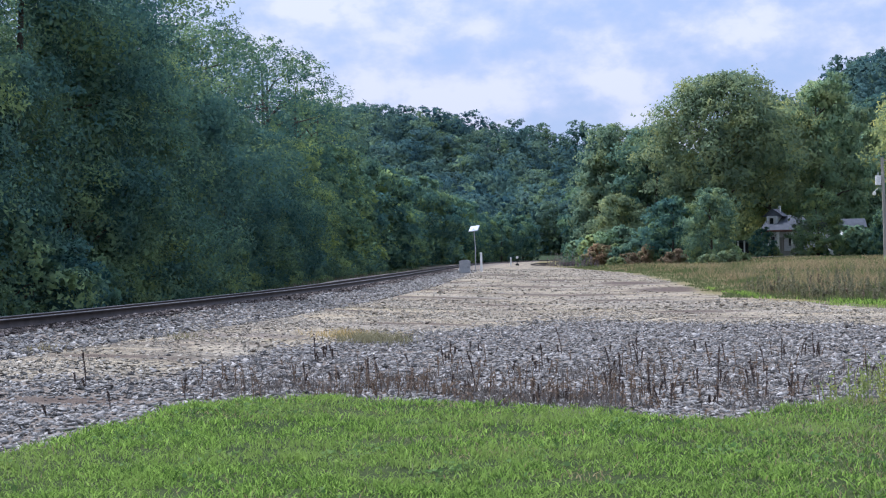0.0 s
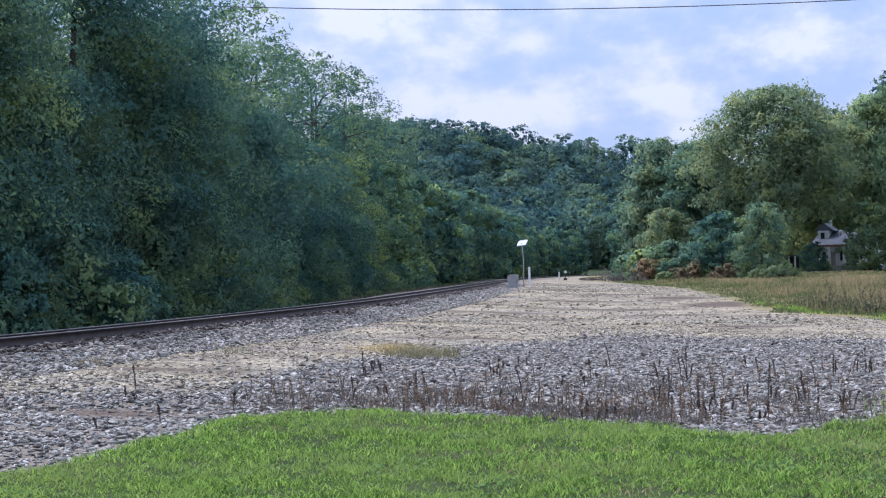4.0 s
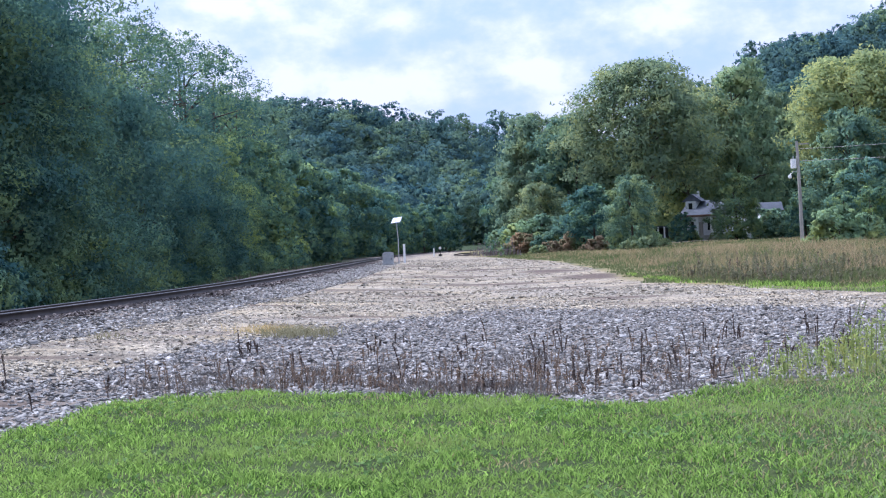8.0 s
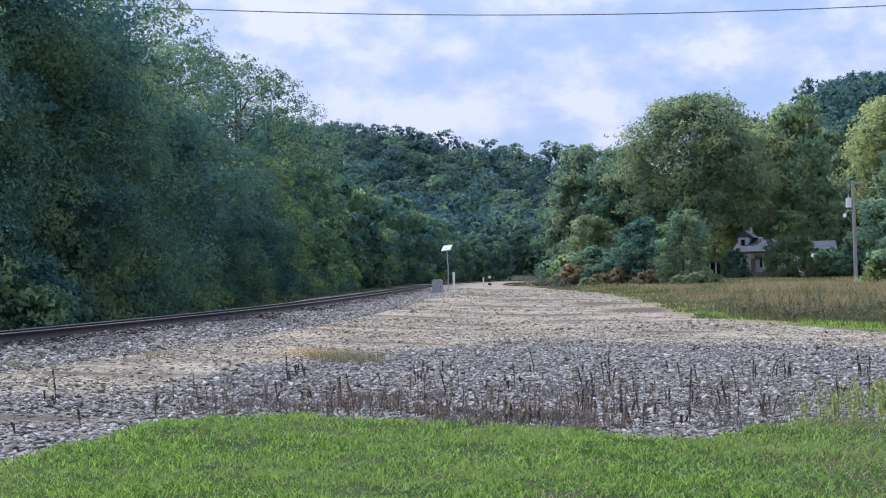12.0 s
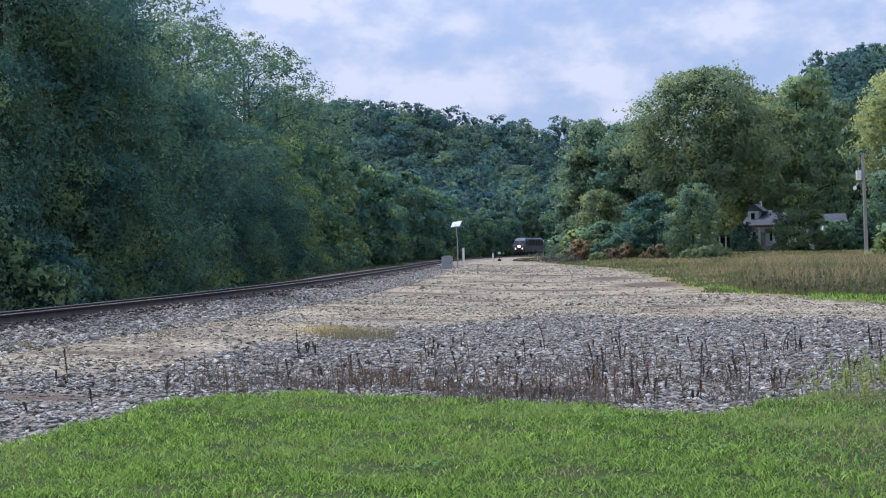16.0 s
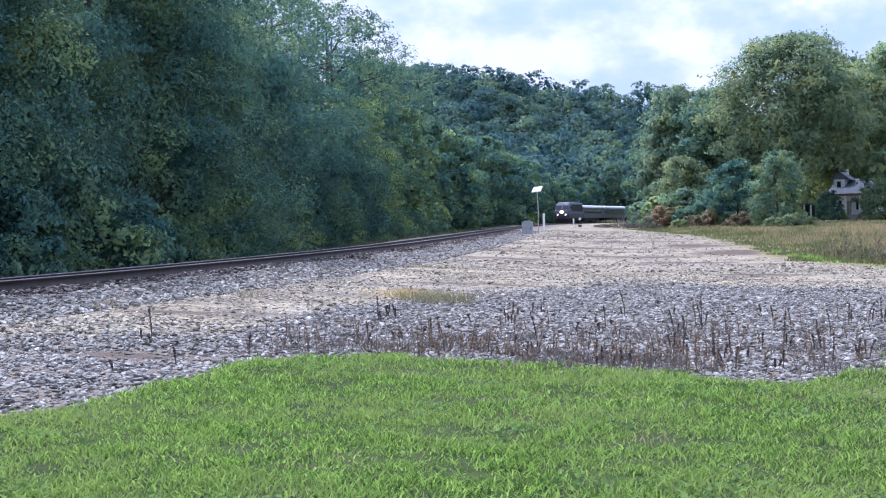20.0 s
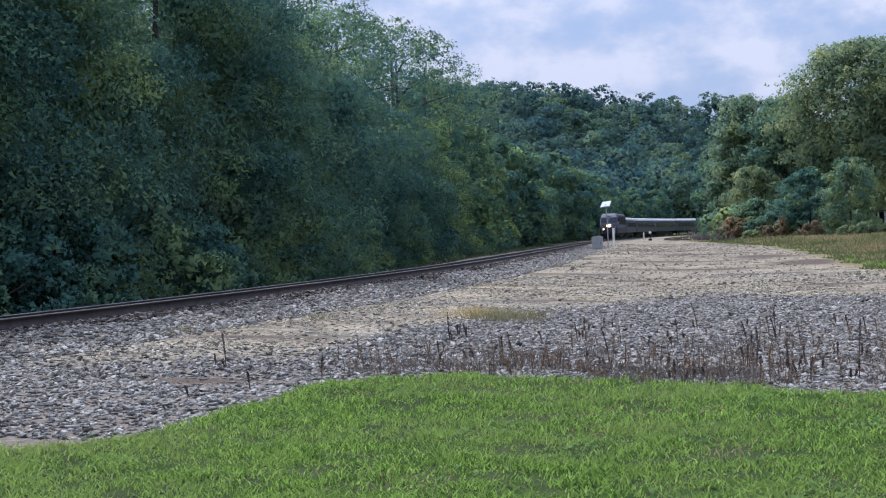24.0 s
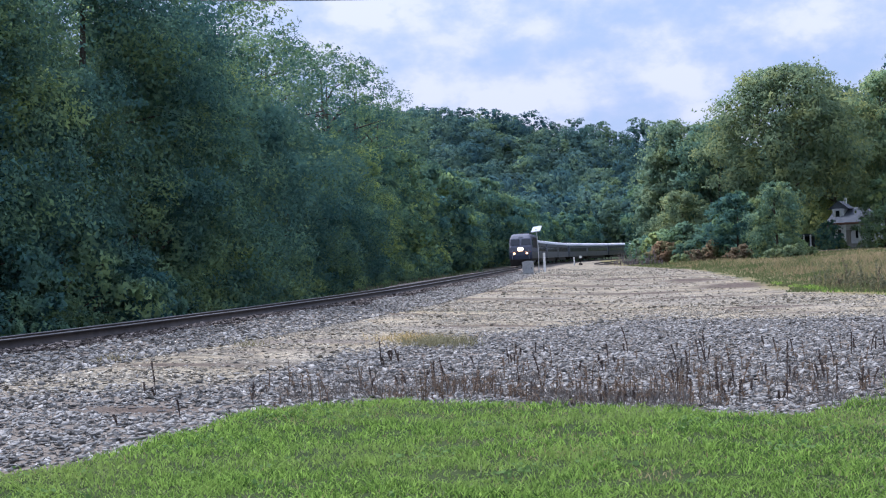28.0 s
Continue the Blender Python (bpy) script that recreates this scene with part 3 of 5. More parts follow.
def build_ground():
    xs = axis([(-4000, -1000, 500), (-1000, -200, 100), (-200, -40, 10), (-40, -14, 2), (-14, 24, 0.3), (24, 60, 2), (60, 260, 10), (260, 1000, 105), (1000, 4000, 500)])
    ys = axis([(-1500, -200, 325), (-200, -20, 30), (-20, 4, 4), (4, 40, 0.3), (40, 90, 0.8), (90, 240, 3), (240, 700, 10), (700, 1500, 100), (1500, 4500, 500)])
    x, y = np.meshgrid(xs, ys)
    z = ground_z(x, y)
    lawn = 1 - ss(-0.15, 0.15, y - lawn_edge(x) + 0.18 * wobble(x, y, 0.35))
    z = z + 0.03 * lawn
    d = track_side(x, y)
    field = ss(-0.5, 0.5, in_field(x, y) + 0.5 * wobble(x, y, 1.5)) * (d > 4)
    mown = ss(-0.3, 0.3, y - np.interp(x, [7.5, 9.5, 12.6, 20, 60], [60, 41, 28.6, 27, 20])) * (x > 8) * (1 - field)
    grass = np.clip(lawn + mown, 0, 1)
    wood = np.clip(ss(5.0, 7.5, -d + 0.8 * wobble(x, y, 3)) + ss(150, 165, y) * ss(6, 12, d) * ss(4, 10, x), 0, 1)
    g = np.array(GREY_EDGE)
    drive = ss(174, 176, y) * (1 - ss(183, 186, y)) * ss(24, 26, x) * (1 - ss(36, 38, x))
    field, wood = field * (1 - drive), wood * (1 - drive)
    tan = drive + (1 - drive) * ss(-0.5, 0.9, y - np.interp(x, g[:, 0], g[:, 1]) + 0.7 * wobble(x, y, 1.1)) * ss(2.6, 5.0, d + 0.6 * wobble(x, y, 1.3)) * ss(0.24, 0.46, patchy(x * 0.5, y, 1.6, 9) + 0.35 * ss(-4, 2, x) + 0.35 * ss(28, 40, y))
    soil = bare_soil(x, y)
    n1, n0 = len(xs), len(ys)
    i, j = np.meshgrid(np.arange(n0 - 1), np.arange(n1 - 1), indexing="ij")
    f = np.stack([i * n1 + j, i * n1 + j + 1, (i + 1) * n1 + j + 1, (i + 1) * n1 + j], -1).reshape(-1, 4)
    me = np_mesh("ground", np.stack([x, y, z], -1).reshape(-1, 3), f)
    for key, val in (("grass", grass), ("field", field), ("wood", wood), ("tan", tan), ("soil", soil)):
        me.attributes.new(key, "FLOAT", "POINT").data.foreach_set("value", val.ravel().astype(np.float32))
    me.polygons.foreach_set("use_smooth", np.ones(len(f), bool))
    m, n, l, b = mat("ground_soil", 0.95)
    b.inputs["Specular IOR Level"].default_value = 0.1

    def zone(key):
        a = n.new("ShaderNodeAttribute")
        a.attribute_name = key
        return a.outputs["Fac"]
    fine = noise_node(n, l, 14, 6, None, 0.7)
    mid = noise_node(n, l, 1.1, 5)
    streak = noise_node(n, l, 0.9, 7, (0.9, 1.0, 1.0), 0.75)
    grey = ramp(n, l, fine, [(0.30, (0.080, 0.066, 0.052)), (0.5, (0.175, 0.150, 0.120)), (0.68, (0.285, 0.252, 0.208))])
    tan_c = ramp(n, l, streak, [(0.36, (0.172, 0.140, 0.100)), (0.48, (0.292, 0.245, 0.157)), (0.62, (0.346, 0.306, 0.212))])
    speck = ramp(n, l, fine, [(0.36, (0.45, 0.46, 0.5)), (0.5, (0.95, 0.95, 0.95)), (0.62, (1.45, 1.45, 1.5))])
    tan_c = mixc(n, l, 1.0, tan_c, speck, "MULTIPLY")
    # dark streaks: brown ruts, with the shade of their ridges put into the colour
    rut = noise_node(n, l, 0.5, 6, (0.42, 0.9, 1.0), 0.7)
    worn = ramp(n, l, noise_node(n, l, 0.16, 3, (0.5, 1.0, 1.0)), [(0.42, (0, 0, 0)), (0.54, (1, 1, 1))])
    line = ramp(n, l, rut, [(0.53, (0, 0, 0)), (0.58, (0.9, 0.9, 0.9)), (0.63, (0, 0, 0))])
    tan_c = mixc(n, l, mixc(n, l, 1.0, line, worn, "MULTIPLY"), tan_c, (0.085, 0.070, 0.056))
    pale = noise_node(n, l, 0.30, 5, (0.6, 1.0, 1.0), 0.65)
    tan_c = mixc(n, l, ramp(n, l, pale, [(0.40, (0, 0, 0)), (0.64, (0.85, 0.85, 0.85))]), tan_c, mixc(n, l, 1.0, (0.275, 0.252, 0.198), speck, "MULTIPLY"))
    broad = noise_node(n, l, 0.35, 8, (0.8, 1.0, 1.0), 0.75)
    tan_c = mixc(n, l, 1.0, tan_c, ramp(n, l, broad, [(0.36, (0.62, 0.62, 0.64)), (0.5, (1.0, 1.0, 1.0)), (0.64, (1.18, 1.16, 1.12))]), "MULTIPLY")
    coarse = noise_node(n, l, 2.2, 7, None, 0.75)
    tan_c = mixc(n, l, 1.0, tan_c, ramp(n, l, coarse, [(0.34, (0.58, 0.58, 0.6)), (0.5, (1.0, 1.0, 1.0)), (0.66, (1.22, 1.2, 1.18))]), "MULTIPLY")
    green = ramp(n, l, mid, [(0.3, (0.026, 0.042, 0.012)), (0.6, (0.048, 0.068, 0.020)), (0.8, (0.090, 0.082, 0.042))])
    dry = ramp(n, l, mid, [(0.3, (0.12, 0.13, 0.05)), (0.7, (0.26, 0.20, 0.10))])
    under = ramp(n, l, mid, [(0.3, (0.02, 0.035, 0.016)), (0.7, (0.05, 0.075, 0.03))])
    c = mixc(n, l, zone("tan"), grey, tan_c)
    c = mixc(n, l, zone("soil"), c, ramp(n, l, fine, [(0.35, (0.060, 0.046, 0.036)), (0.65, (0.150, 0.118, 0.092))]))
    c = mixc(n, l, zone("field"), c, dry)
    c = mixc(n, l, zone("grass"), c, green)
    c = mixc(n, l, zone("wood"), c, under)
    l.new(c, b.inputs["Base Color"])
    bump(n, l, b, fine, 0.6, 0.04)
    me.materials.append(m)
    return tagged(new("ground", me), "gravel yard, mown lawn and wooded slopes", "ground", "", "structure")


build_ground()


# ---------- stones ----------
def rock_shapes(r, count):
    """A few broken stones: skewed, uneven blocks."""
    bv = np.array([(x, y, z) for x in (-0.5, 0.5) for y in (-0.5, 0.5) for z in (-0.5, 0.5)])
    bf = np.array([(0, 1, 3, 2), (4, 6, 7, 5), (0, 4, 5, 1), (2, 3, 7, 6), (0, 2, 6, 4), (1, 5, 7, 3)])
    out = []
    for _ in range(count):
        v = bv * r.uniform(0.55, 1.1, (8, 1)) + r.normal(0, 0.13, (8, 3))
        v *= r.uniform([0.9, 0.65, 0.14], [1.8, 1.2, 0.36])
        e = Euler((r.normal(0, 0.28), r.normal(0, 0.28), 0)).to_matrix()
        out.append(v @ np.array(e))
    return np.array(out), bf


ROCKS, ROCK_F = rock_shapes(np.random.default_rng(3), 30)


def scatter_rocks(name, x, y, size, material, label, sink=0.25, category="stones"):
    r = np.random.default_rng(len(x))
    n = len(x)
    z = ground_z(x, y)
    a = r.uniform(0, 2 * np.pi, n)
    sh = ROCKS[r.integers(0, len(ROCKS), n)] * size[:, None, None]
    ca, sa = np.cos(a)[:, None], np.sin(a)[:, None]
    v = np.stack([sh[..., 0] * ca - sh[..., 1] * sa, sh[..., 0] * sa + sh[..., 1] * ca, sh[..., 2]], -1)
    v += np.stack([x, y, z + size * (0.22 - sink * 0.5)], -1)[:, None]
    f = (ROCK_F[None] + (np.arange(n) * ROCKS.shape[1])[:, None, None]).reshape(-1, 4)
    return tagged(new(name, np_mesh(name, v.reshape(-1, 3), f, material)), label, category, "", "stuff")


def in_grey(x, y, reach=0.0):
    g = np.array(GREY_EDGE)
    return (y > lawn_edge(x) + 0.1 * wobble(x, y, 0.5)) & (y < np.interp(x, g[:, 0], g[:, 1]) + 0.8 * wobble(x, y, 1.2) + reach) & (track_side(x, y) > 4)


def build_stones():
    r = np.random.default_rng(11)
    x, y = r.uniform(-9, 12, 190000), r.uniform(10.8, 40, 190000)
    k = in_grey(x, y, r.exponential(0.9, len(x))) & (np.abs(x) < 2.5 + y * 0.33) & (x < 0.0 + y * 0.42) & (r.random(len(x)) < np.clip(20 / y, 0, 1) * (1 - 0.9 * bare_soil(x, y)))
    x, y = x[k], y[k]
    size = np.abs(r.normal(0.017, 0.020, len(x))) + 0.016
    bed = thing("stone_bed", pose(0, 0, 0), "grey limestone ballast spread beside the lawn", "stone bed", "", "structure")
    # the stones along the lawn's edge lie there one by one
    near = np.flatnonzero((np.abs(x) < 4) & (y < lawn_edge(x) + 1.1) & (size > 0.028))[:300]
    meshes = [np_mesh("stone", q, ROCK_F, STONE) for q in ROCKS]
    z = ground_z(x[near], y[near])
    for k, h in zip(near, z):
        st = part("stone", meshes[k % len(meshes)], None, bed)
        st.matrix_basis = pose(x[k], y[k], h + size[k] * 0.12, 0, 0, r.uniform(0, 360))
        st.scale = (size[k],) * 3
    keep = np.ones(len(x), bool)
    keep[near] = False
    rest = scatter_rocks("loose_stones", x[keep], y[keep], size[keep], STONE, "loose grey limestone ballast", 0.25, "")
    rest.parent = bed
    x, y = r.uniform(-10, 16, 90000), r.uniform(15, 90, 90000)
    g = np.array(GREY_EDGE)
    d = track_side(x, y)
    k = (y > np.interp(x, g[:, 0], g[:, 1])) & (d > 3.0) & (in_field(x, y) < 0) & ((x < 9.5) | (y < np.interp(x, [9.5, 12.6, 20], [41, 28.6, 27]))) & (r.random(len(x)) < np.clip(22 / y, 0, 1) * (1 - 0.65 * ss(35, 60, y)) * np.clip(2.2 * patchy(x * 0.45, y, 1.3) - 0.75, 0.06, 0.9) * (1 - 0.85 * bare_soil(x, y)))
    x, y = x[k], y[k]
    scatter_rocks("yard_gravel", x, y, np.abs(r.normal(0.032, 0.02, len(x))) + 0.012, STONE_TAN, "dusty pale gravel pressed into the yard", 0.35)
    x, y = r.uniform(-6.5, 9, 26000), 40 + 105 * r.random(26000) ** 1.35
    k = (track_side(x, y) > 3.6) & (in_field(x, y) < -0.2) & (r.random(len(x)) < np.clip(1.6 * patchy(x * 0.6, y, 2.6, 5) - 0.35, 0.05, 0.75) * (1 - 0.85 * bare_soil(x, y)))
    x, y = x[k], y[k]
    scatter_rocks("scattered_gravel", x, y, np.abs(r.normal(0.04, 0.03, len(x))) + 0.02 + 0.0002 * y, STONE_TAN, "coarse pale gravel on the far part of the yard", 0.46)
    x, y = r.uniform(-11, 10, 150000), r.uniform(14, 48, 150000)
    k = (y > np.interp(x, g[:, 0], g[:, 1])) & (track_side(x, y) > 3.5) & (in_field(x, y) < 0) & (r.random(len(x)) < np.clip(18 / y, 0, 1) * np.clip(2.6 * patchy(x * 0.5, y, 1.5, 3) - 0.75, 0.2, 0.95) * (1 - 0.75 * ss(28, 46, y)) * (1 - 0.85 * bare_soil(x, y)))
    x, y = x[k], y[k]
    scatter_rocks("strewn_stones", x, y, np.abs(r.normal(0.020, 0.018, len(x))) + 0.014, STONE_PALE, "pale grey stones strewn over the sandy yard", 0.3)
    s = r.uniform(62, 200, 60000)
    s = s[r.random(len(s)) < np.clip(40 / (s - 30), 0, 1)]
    off = r.uniform(0.95, 4.4, len(s))
    p, h = on_track(s)
    x, y = p[:, 0] + h[:, 1] * off, p[:, 1] - h[:, 0] * off
    near = off < 2.0 + 0.5 * wobble(x, y, 1.5)
    scatter_rocks("stained_ballast", x[near], y[near], np.abs(r.normal(0.042, 0.02, near.sum())) + 0.018, STONE_RUST, "dark rust-stained ballast beside the rails", 0.2)
    x, y, s = x[~near], y[~near], s[~near]
    scatter_rocks("track_ballast", x, y, np.abs(r.normal(0.040, 0.02, len(s))) + 0.018, STONE, "grey crushed stone ballast along the rails", 0.2)


build_stones()


# ---------- track ----------
def rail_profile():
    """Half rail section: foot, web and head, across and up."""
    return np.array([(-0.075, 0.0), (0.075, 0.0), (0.075, 0.015), (0.012, 0.035), (0.012, 0.135), (0.036, 0.145), (0.036, 0.18), (-0.036, 0.18), (-0.036, 0.145), (-0.012, 0.135), (-0.012, 0.035), (-0.075, 0.015)])


def sweep(line, off, z, prof, closed=True):
    t = np.gradient(line, axis=0)
    t /= np.linalg.norm(t, axis=1, keepdims=True)
    nx, ny = t[:, 1], -t[:, 0]
    o = off + prof[:, 0]
    v = np.stack([line[:, 0, None] + nx[:, None] * o, line[:, 1, None] + ny[:, None] * o, np.broadcast_to(np.asarray(z).reshape(-1, 1) + prof[None, :, 1], (len(line), len(prof)))], -1)
    n, k = len(line), len(prof)
    i, j = np.meshgrid(np.arange(n - 1), np.arange(k if closed else k - 1), indexing="ij")
    f = np.stack([i * k + j, i * k + (j + 1) % k, (i + 1) * k + (j + 1) % k, (i + 1) * k + j], -1).reshape(-1, 4)
    return v.reshape(-1, 3), f


def cant(s):
    """How much lower the far rail lies in the near bend, and higher in the far one."""
    return -0.055 * (1 - ss(95, 160, s))


def build_track():
    top = thing("railway_track", pose(0, 0, 0), "single railway track curving away on grey ballast", "railway track", "", "structure")
    k = slice(0, None, 2)
    line, s = LINE[k], LINE_S[k]
    prof = rail_profile()
    for side in (1, -1):
        z = RAIL_Z - 0.18 + (cant(s) if side < 0 else 0 * s)
        rail = part("rail", np_mesh("rail", *sweep(line, side * 0.7525, z, prof)), RAIL, top, "rust-brown steel rail")
        # worn bright top, drawn down the head's sides to paint their lit edge
        head = np.array([(-0.038, 0.166), (-0.038, 0.1815), (0.038, 0.1815), (0.038, 0.166)])
        v, f = sweep(line, side * 0.7525, z, head, False)
        part("rail_head", np_mesh("rail_head", v, f), RAIL_TOP, rail, "worn bright running surface of the rail, its lit edge painted on")
    tie = new_box(-1.3, 1.3, -0.11, 0.11, -0.19, 0.0, bevel=0.012)
    me = bpy.data.meshes.new("tie")
    tie.to_mesh(me), tie.free()
    me.materials.append(TIE)
    at = np.arange(48, 48 + 260 * 0.6, 0.6)
    p, h = on_track(at)
    for a, q, d in zip(at, p, h):
        ob = new("tie", me)
        c = float(cant(a))
        ob.matrix_basis = pose(q[0], q[1], RAIL_Z - 0.195 + c / 2, 0, math.degrees(math.atan2(-c, 1.5)), math.degrees(math.atan2(-d[0], d[1])))
        ob.parent = top
    # the ties too far off to be told apart
    bv = np.array([(x, y, z) for x in (-1.3, 1.3) for y in (-0.11, 0.11) for z in (-0.19, 0.0)])
    bf = np.array([(0, 1, 3, 2), (4, 6, 7, 5), (0, 4, 5, 1), (2, 3, 7, 6), (0, 2, 6, 4), (1, 5, 7, 3)])
    at = np.arange(48 + 260 * 0.6, 470, 0.6)
    p, h = on_track(at)
    vs = np.stack([p[:, None, 0] + bv[None, :, 0] * h[:, 1, None] + bv[None, :, 1] * h[:, 0, None], p[:, None, 1] - bv[None, :, 0] * h[:, 0, None] + bv[None, :, 1] * h[:, 1, None], np.broadcast_to(bv[None, :, 2] + RAIL_Z - 0.195, (len(p), 8))], -1)
    far = part("far_ties", np_mesh("far_ties", vs.reshape(-1, 3), (bf[None] + (np.arange(len(p)) * 8)[:, None, None]).reshape(-1, 4)), TIE, top)
    tagged(far, "", "", "", "stuff")
    # old spur that leaves the yard
    spur = thing("spur_track", pose(0, 0, 0), "short disused spur track half buried in gravel", "railway track", "", "structure")
    sl = smooth_line([(4.2, 192), (3.0, 200), (2.4, 210), (2.4, 222), (3.2, 236), (5.2, 252)], 1.0, 12)
    for side in (1, -1):
        part("rail", np_mesh("rail", *sweep(sl, side * 0.7525, ground_z(sl[:, 0], sl[:, 1]) + 0.02, prof)), RAIL, spur)


build_track()


# ---------- trees ----------
def tree_kind(seed, name, height, width, base, boughs, sprays, per, size, material, label, category="tree", inner=80, open_=0.0):
    r = np.random.default_rng(seed)
    v, f, c, cr, nv = crown_parts(r, height, width, base, boughs, sprays, per, size, 3, open_, inner)
    top = thing(name, pose(0, 0, 0), label, category)
    part("trunk", trunk_mesh(r, height, width, base, c), BARK, top, "dark furrowed trunk and limbs")
    none = np.zeros((0, 3))
    part("crown", two_meshes("crown", v, f, none, none.astype(int), material, nv), None, top, "")
    return top


def plant(kind, x, y, scale=1.0, turn=0.0, label="", group="", sink=0.1, tall=1.0):
    z = float(ground_z(x, y)) - sink
    if kind.get("used"):
        ob = copy_thing(kind["ob"], pose(x, y, z, 0, 0, turn))
    else:
        ob, kind["used"] = kind["ob"], True
        ob.matrix_basis = pose(x, y, z, 0, 0, turn)
    ob.scale = (scale, scale, scale * tall)
    return tagged(ob, label, "", group)


def kinds(*rows):
    return [{"ob": tree_kind(*a)} for a in rows]


NEAR = kinds(
    (101, "deciduous_tree", 14.5, 10.5, 0.4, 64, 24, 44, 0.150, LEAF_DARK, "dense dark green broadleaf tree at the wood's edge", "tree", 330),
    (102, "deciduous_tree", 15.5, 9.5, 0.6, 64, 24, 44, 0.146, LEAF_DARK, "tall dark green broadleaf tree at the wood's edge", "tree", 330),
    (103, "deciduous_tree", 12.5, 10.0, 0.4, 60, 24, 44, 0.146, LEAF_WOOD, "broad green tree with light leaf tips", "tree", 330),
    (104, "deciduous_tree", 17.0, 10.0, 5.5, 100, 9, 9, 0.20, LEAF_WOOD, "tall airy tree with thin feathery crown", "tree", 0, 1.0))
SECOND = kinds(
    (105, "deciduous_tree", 15.0, 10.5, 0.6, 56, 18, 30, 0.19, LEAF_DARK, "dark green broadleaf tree in the wood along the track", "tree", 330),
    (106, "deciduous_tree", 13.5, 10.0, 0.5, 56, 18, 30, 0.19, LEAF_WOOD, "green broadleaf tree with bright upper leaves", "tree", 330))
MIDDLE = kinds(
    (111, "deciduous_tree", 14.0, 10.5, 0.6, 44, 12, 15, 0.44, LEAF_DARK, "dark green broadleaf tree beside the railway"),
    (112, "deciduous_tree", 13.0, 9.5, 0.6, 42, 12, 15, 0.44, LEAF_WOOD, "green broadleaf tree with pale leaf clumps"),
    (113, "deciduous_tree", 25.0, 17.0, 8.5, 100, 14, 16, 0.48, LEAF_WARM, "huge yellow-green broadleaf tree behind the field"),
    (114, "deciduous_tree", 18.0, 12.0, 0.8, 64, 13, 15, 0.44, LEAF_MID, "large green broadleaf tree near the house"),
    (115, "deciduous_tree", 16.0, 11.0, 0.8, 60, 13, 15, 0.42, LEAF_WARM, "round tree with yellowing green leaves"),
    (116, "deciduous_tree", 19.0, 9.0, 1.5, 56, 12, 15, 0.42, LEAF_PALE, "slender pale green broadleaf tree behind the house"),
    (117, "deciduous_tree", 13.0, 11.0, 1.0, 44, 10, 12, 0.52, LEAF_BROWN, "broadleaf tree turning a dull reddish brown"))
BUSH = kinds(
    (121, "shrub", 3.2, 4.2, 0.0, 22, 12, 22, 0.15, LEAF_DARK, "dark green shrub below the trees", "shrub"),
    (122, "shrub", 2.6, 3.6, 0.0, 20, 12, 22, 0.15, LEAF_WOOD, "green shrub at the trees' foot", "shrub"))
FARBUSH = kinds(
    (123, "shrub", 4.0, 5.5, 0.0, 24, 9, 12, 0.40, LEAF_MID, "green shrub at the field's end", "shrub"),
    (124, "shrub", 3.0, 4.0, 0.0, 22, 8, 12, 0.34, LEAF_RED, "sumac bush turning orange and red", "shrub"),
    (125, "shrub", 3.0, 4.6, 0.0, 22, 8, 12, 0.30, LEAF_WARM, "low yellow-green shrub at the field's end", "shrub"))


def from_track(s, off):
    p, h = on_track(s)
    return float(p[0] - h[1] * off), float(p[1] + h[0] * off)


def build_left_wood():
    r, count = random.Random(5), 0
    for row, off, step in ((0, 9.5, 6.6), (1, 17.0, 9.0)):
        s = 66.0 + 3 * row
        while s < 152:
            x, y = from_track(s + r.uniform(-1, 1), off + r.uniform(-1.0, 1.0))
            kind = NEAR[(0, 2, 1)[count % 3]] if s < 108 else SECOND[(0, 1, 0, 1, 0)[count % 5]]
            count += 1
            plant(kind, x, y, (r.uniform(0.86, 1.02) + (0.18 if s < 108 else -0.08) * row) * (np.interp(s, (107, 114, 128, 140, 152), (1.0, 0.83, 0.80, 0.70, 0.86)) if row == 0 else 1.0), r.uniform(0, 360), "", "trees along the railway")
            s += step
    for s, off, k in ((132, 14.5, 1.08), (141, 14.0, 1.12), (148, 13.0, 0.99), (156, 14.0, 1.07), (162, 10.5, 1.06), (166, 13.5, 1.12), (178, 12.5, 1.12), (184, 10.5, 1.0)):
        x, y = from_track(s, off)
        plant(NEAR[3], x, y, k, r.uniform(0, 360), "", "trees along the railway")
    for row, off, step in ((0, 9.0, 8.0), (1, 18.0, 14.0)):
        s = 158.0
        while s < (420, 320)[row]:
            x, y = from_track(s + r.uniform(-2, 2), off + r.uniform(-1.5, 2.5))
            plant(MIDDLE[r.choice((0, 0, 0, 1, 1))], x, y, r.uniform(0.52, 1.04) + 0.18 * row, r.uniform(0, 360), "", "trees along the railway")
            s += step
    s = 66.0
    while s < 230:
        x, y = from_track(s, 5.6 + r.uniform(-0.4, 0.7) + 2.2 * min(1.0, max(0.0, (s - 95) / 25)))
        plant(BUSH[r.choice((0, 0, 1))], x, y, r.uniform(0.7, 1.1), r.uniform(0, 360), "", "shrubs along the railway", 0.2)
        s += 2.8 if s < 110 else 4.5


build_left_wood()
for brown_s, brown_off, brown_k in ((330, 24, 0.95), (345, 34, 0.8)):
    plant(MIDDLE[6], *from_track(brown_s, brown_off), brown_k, 40, "", "trees along the railway")


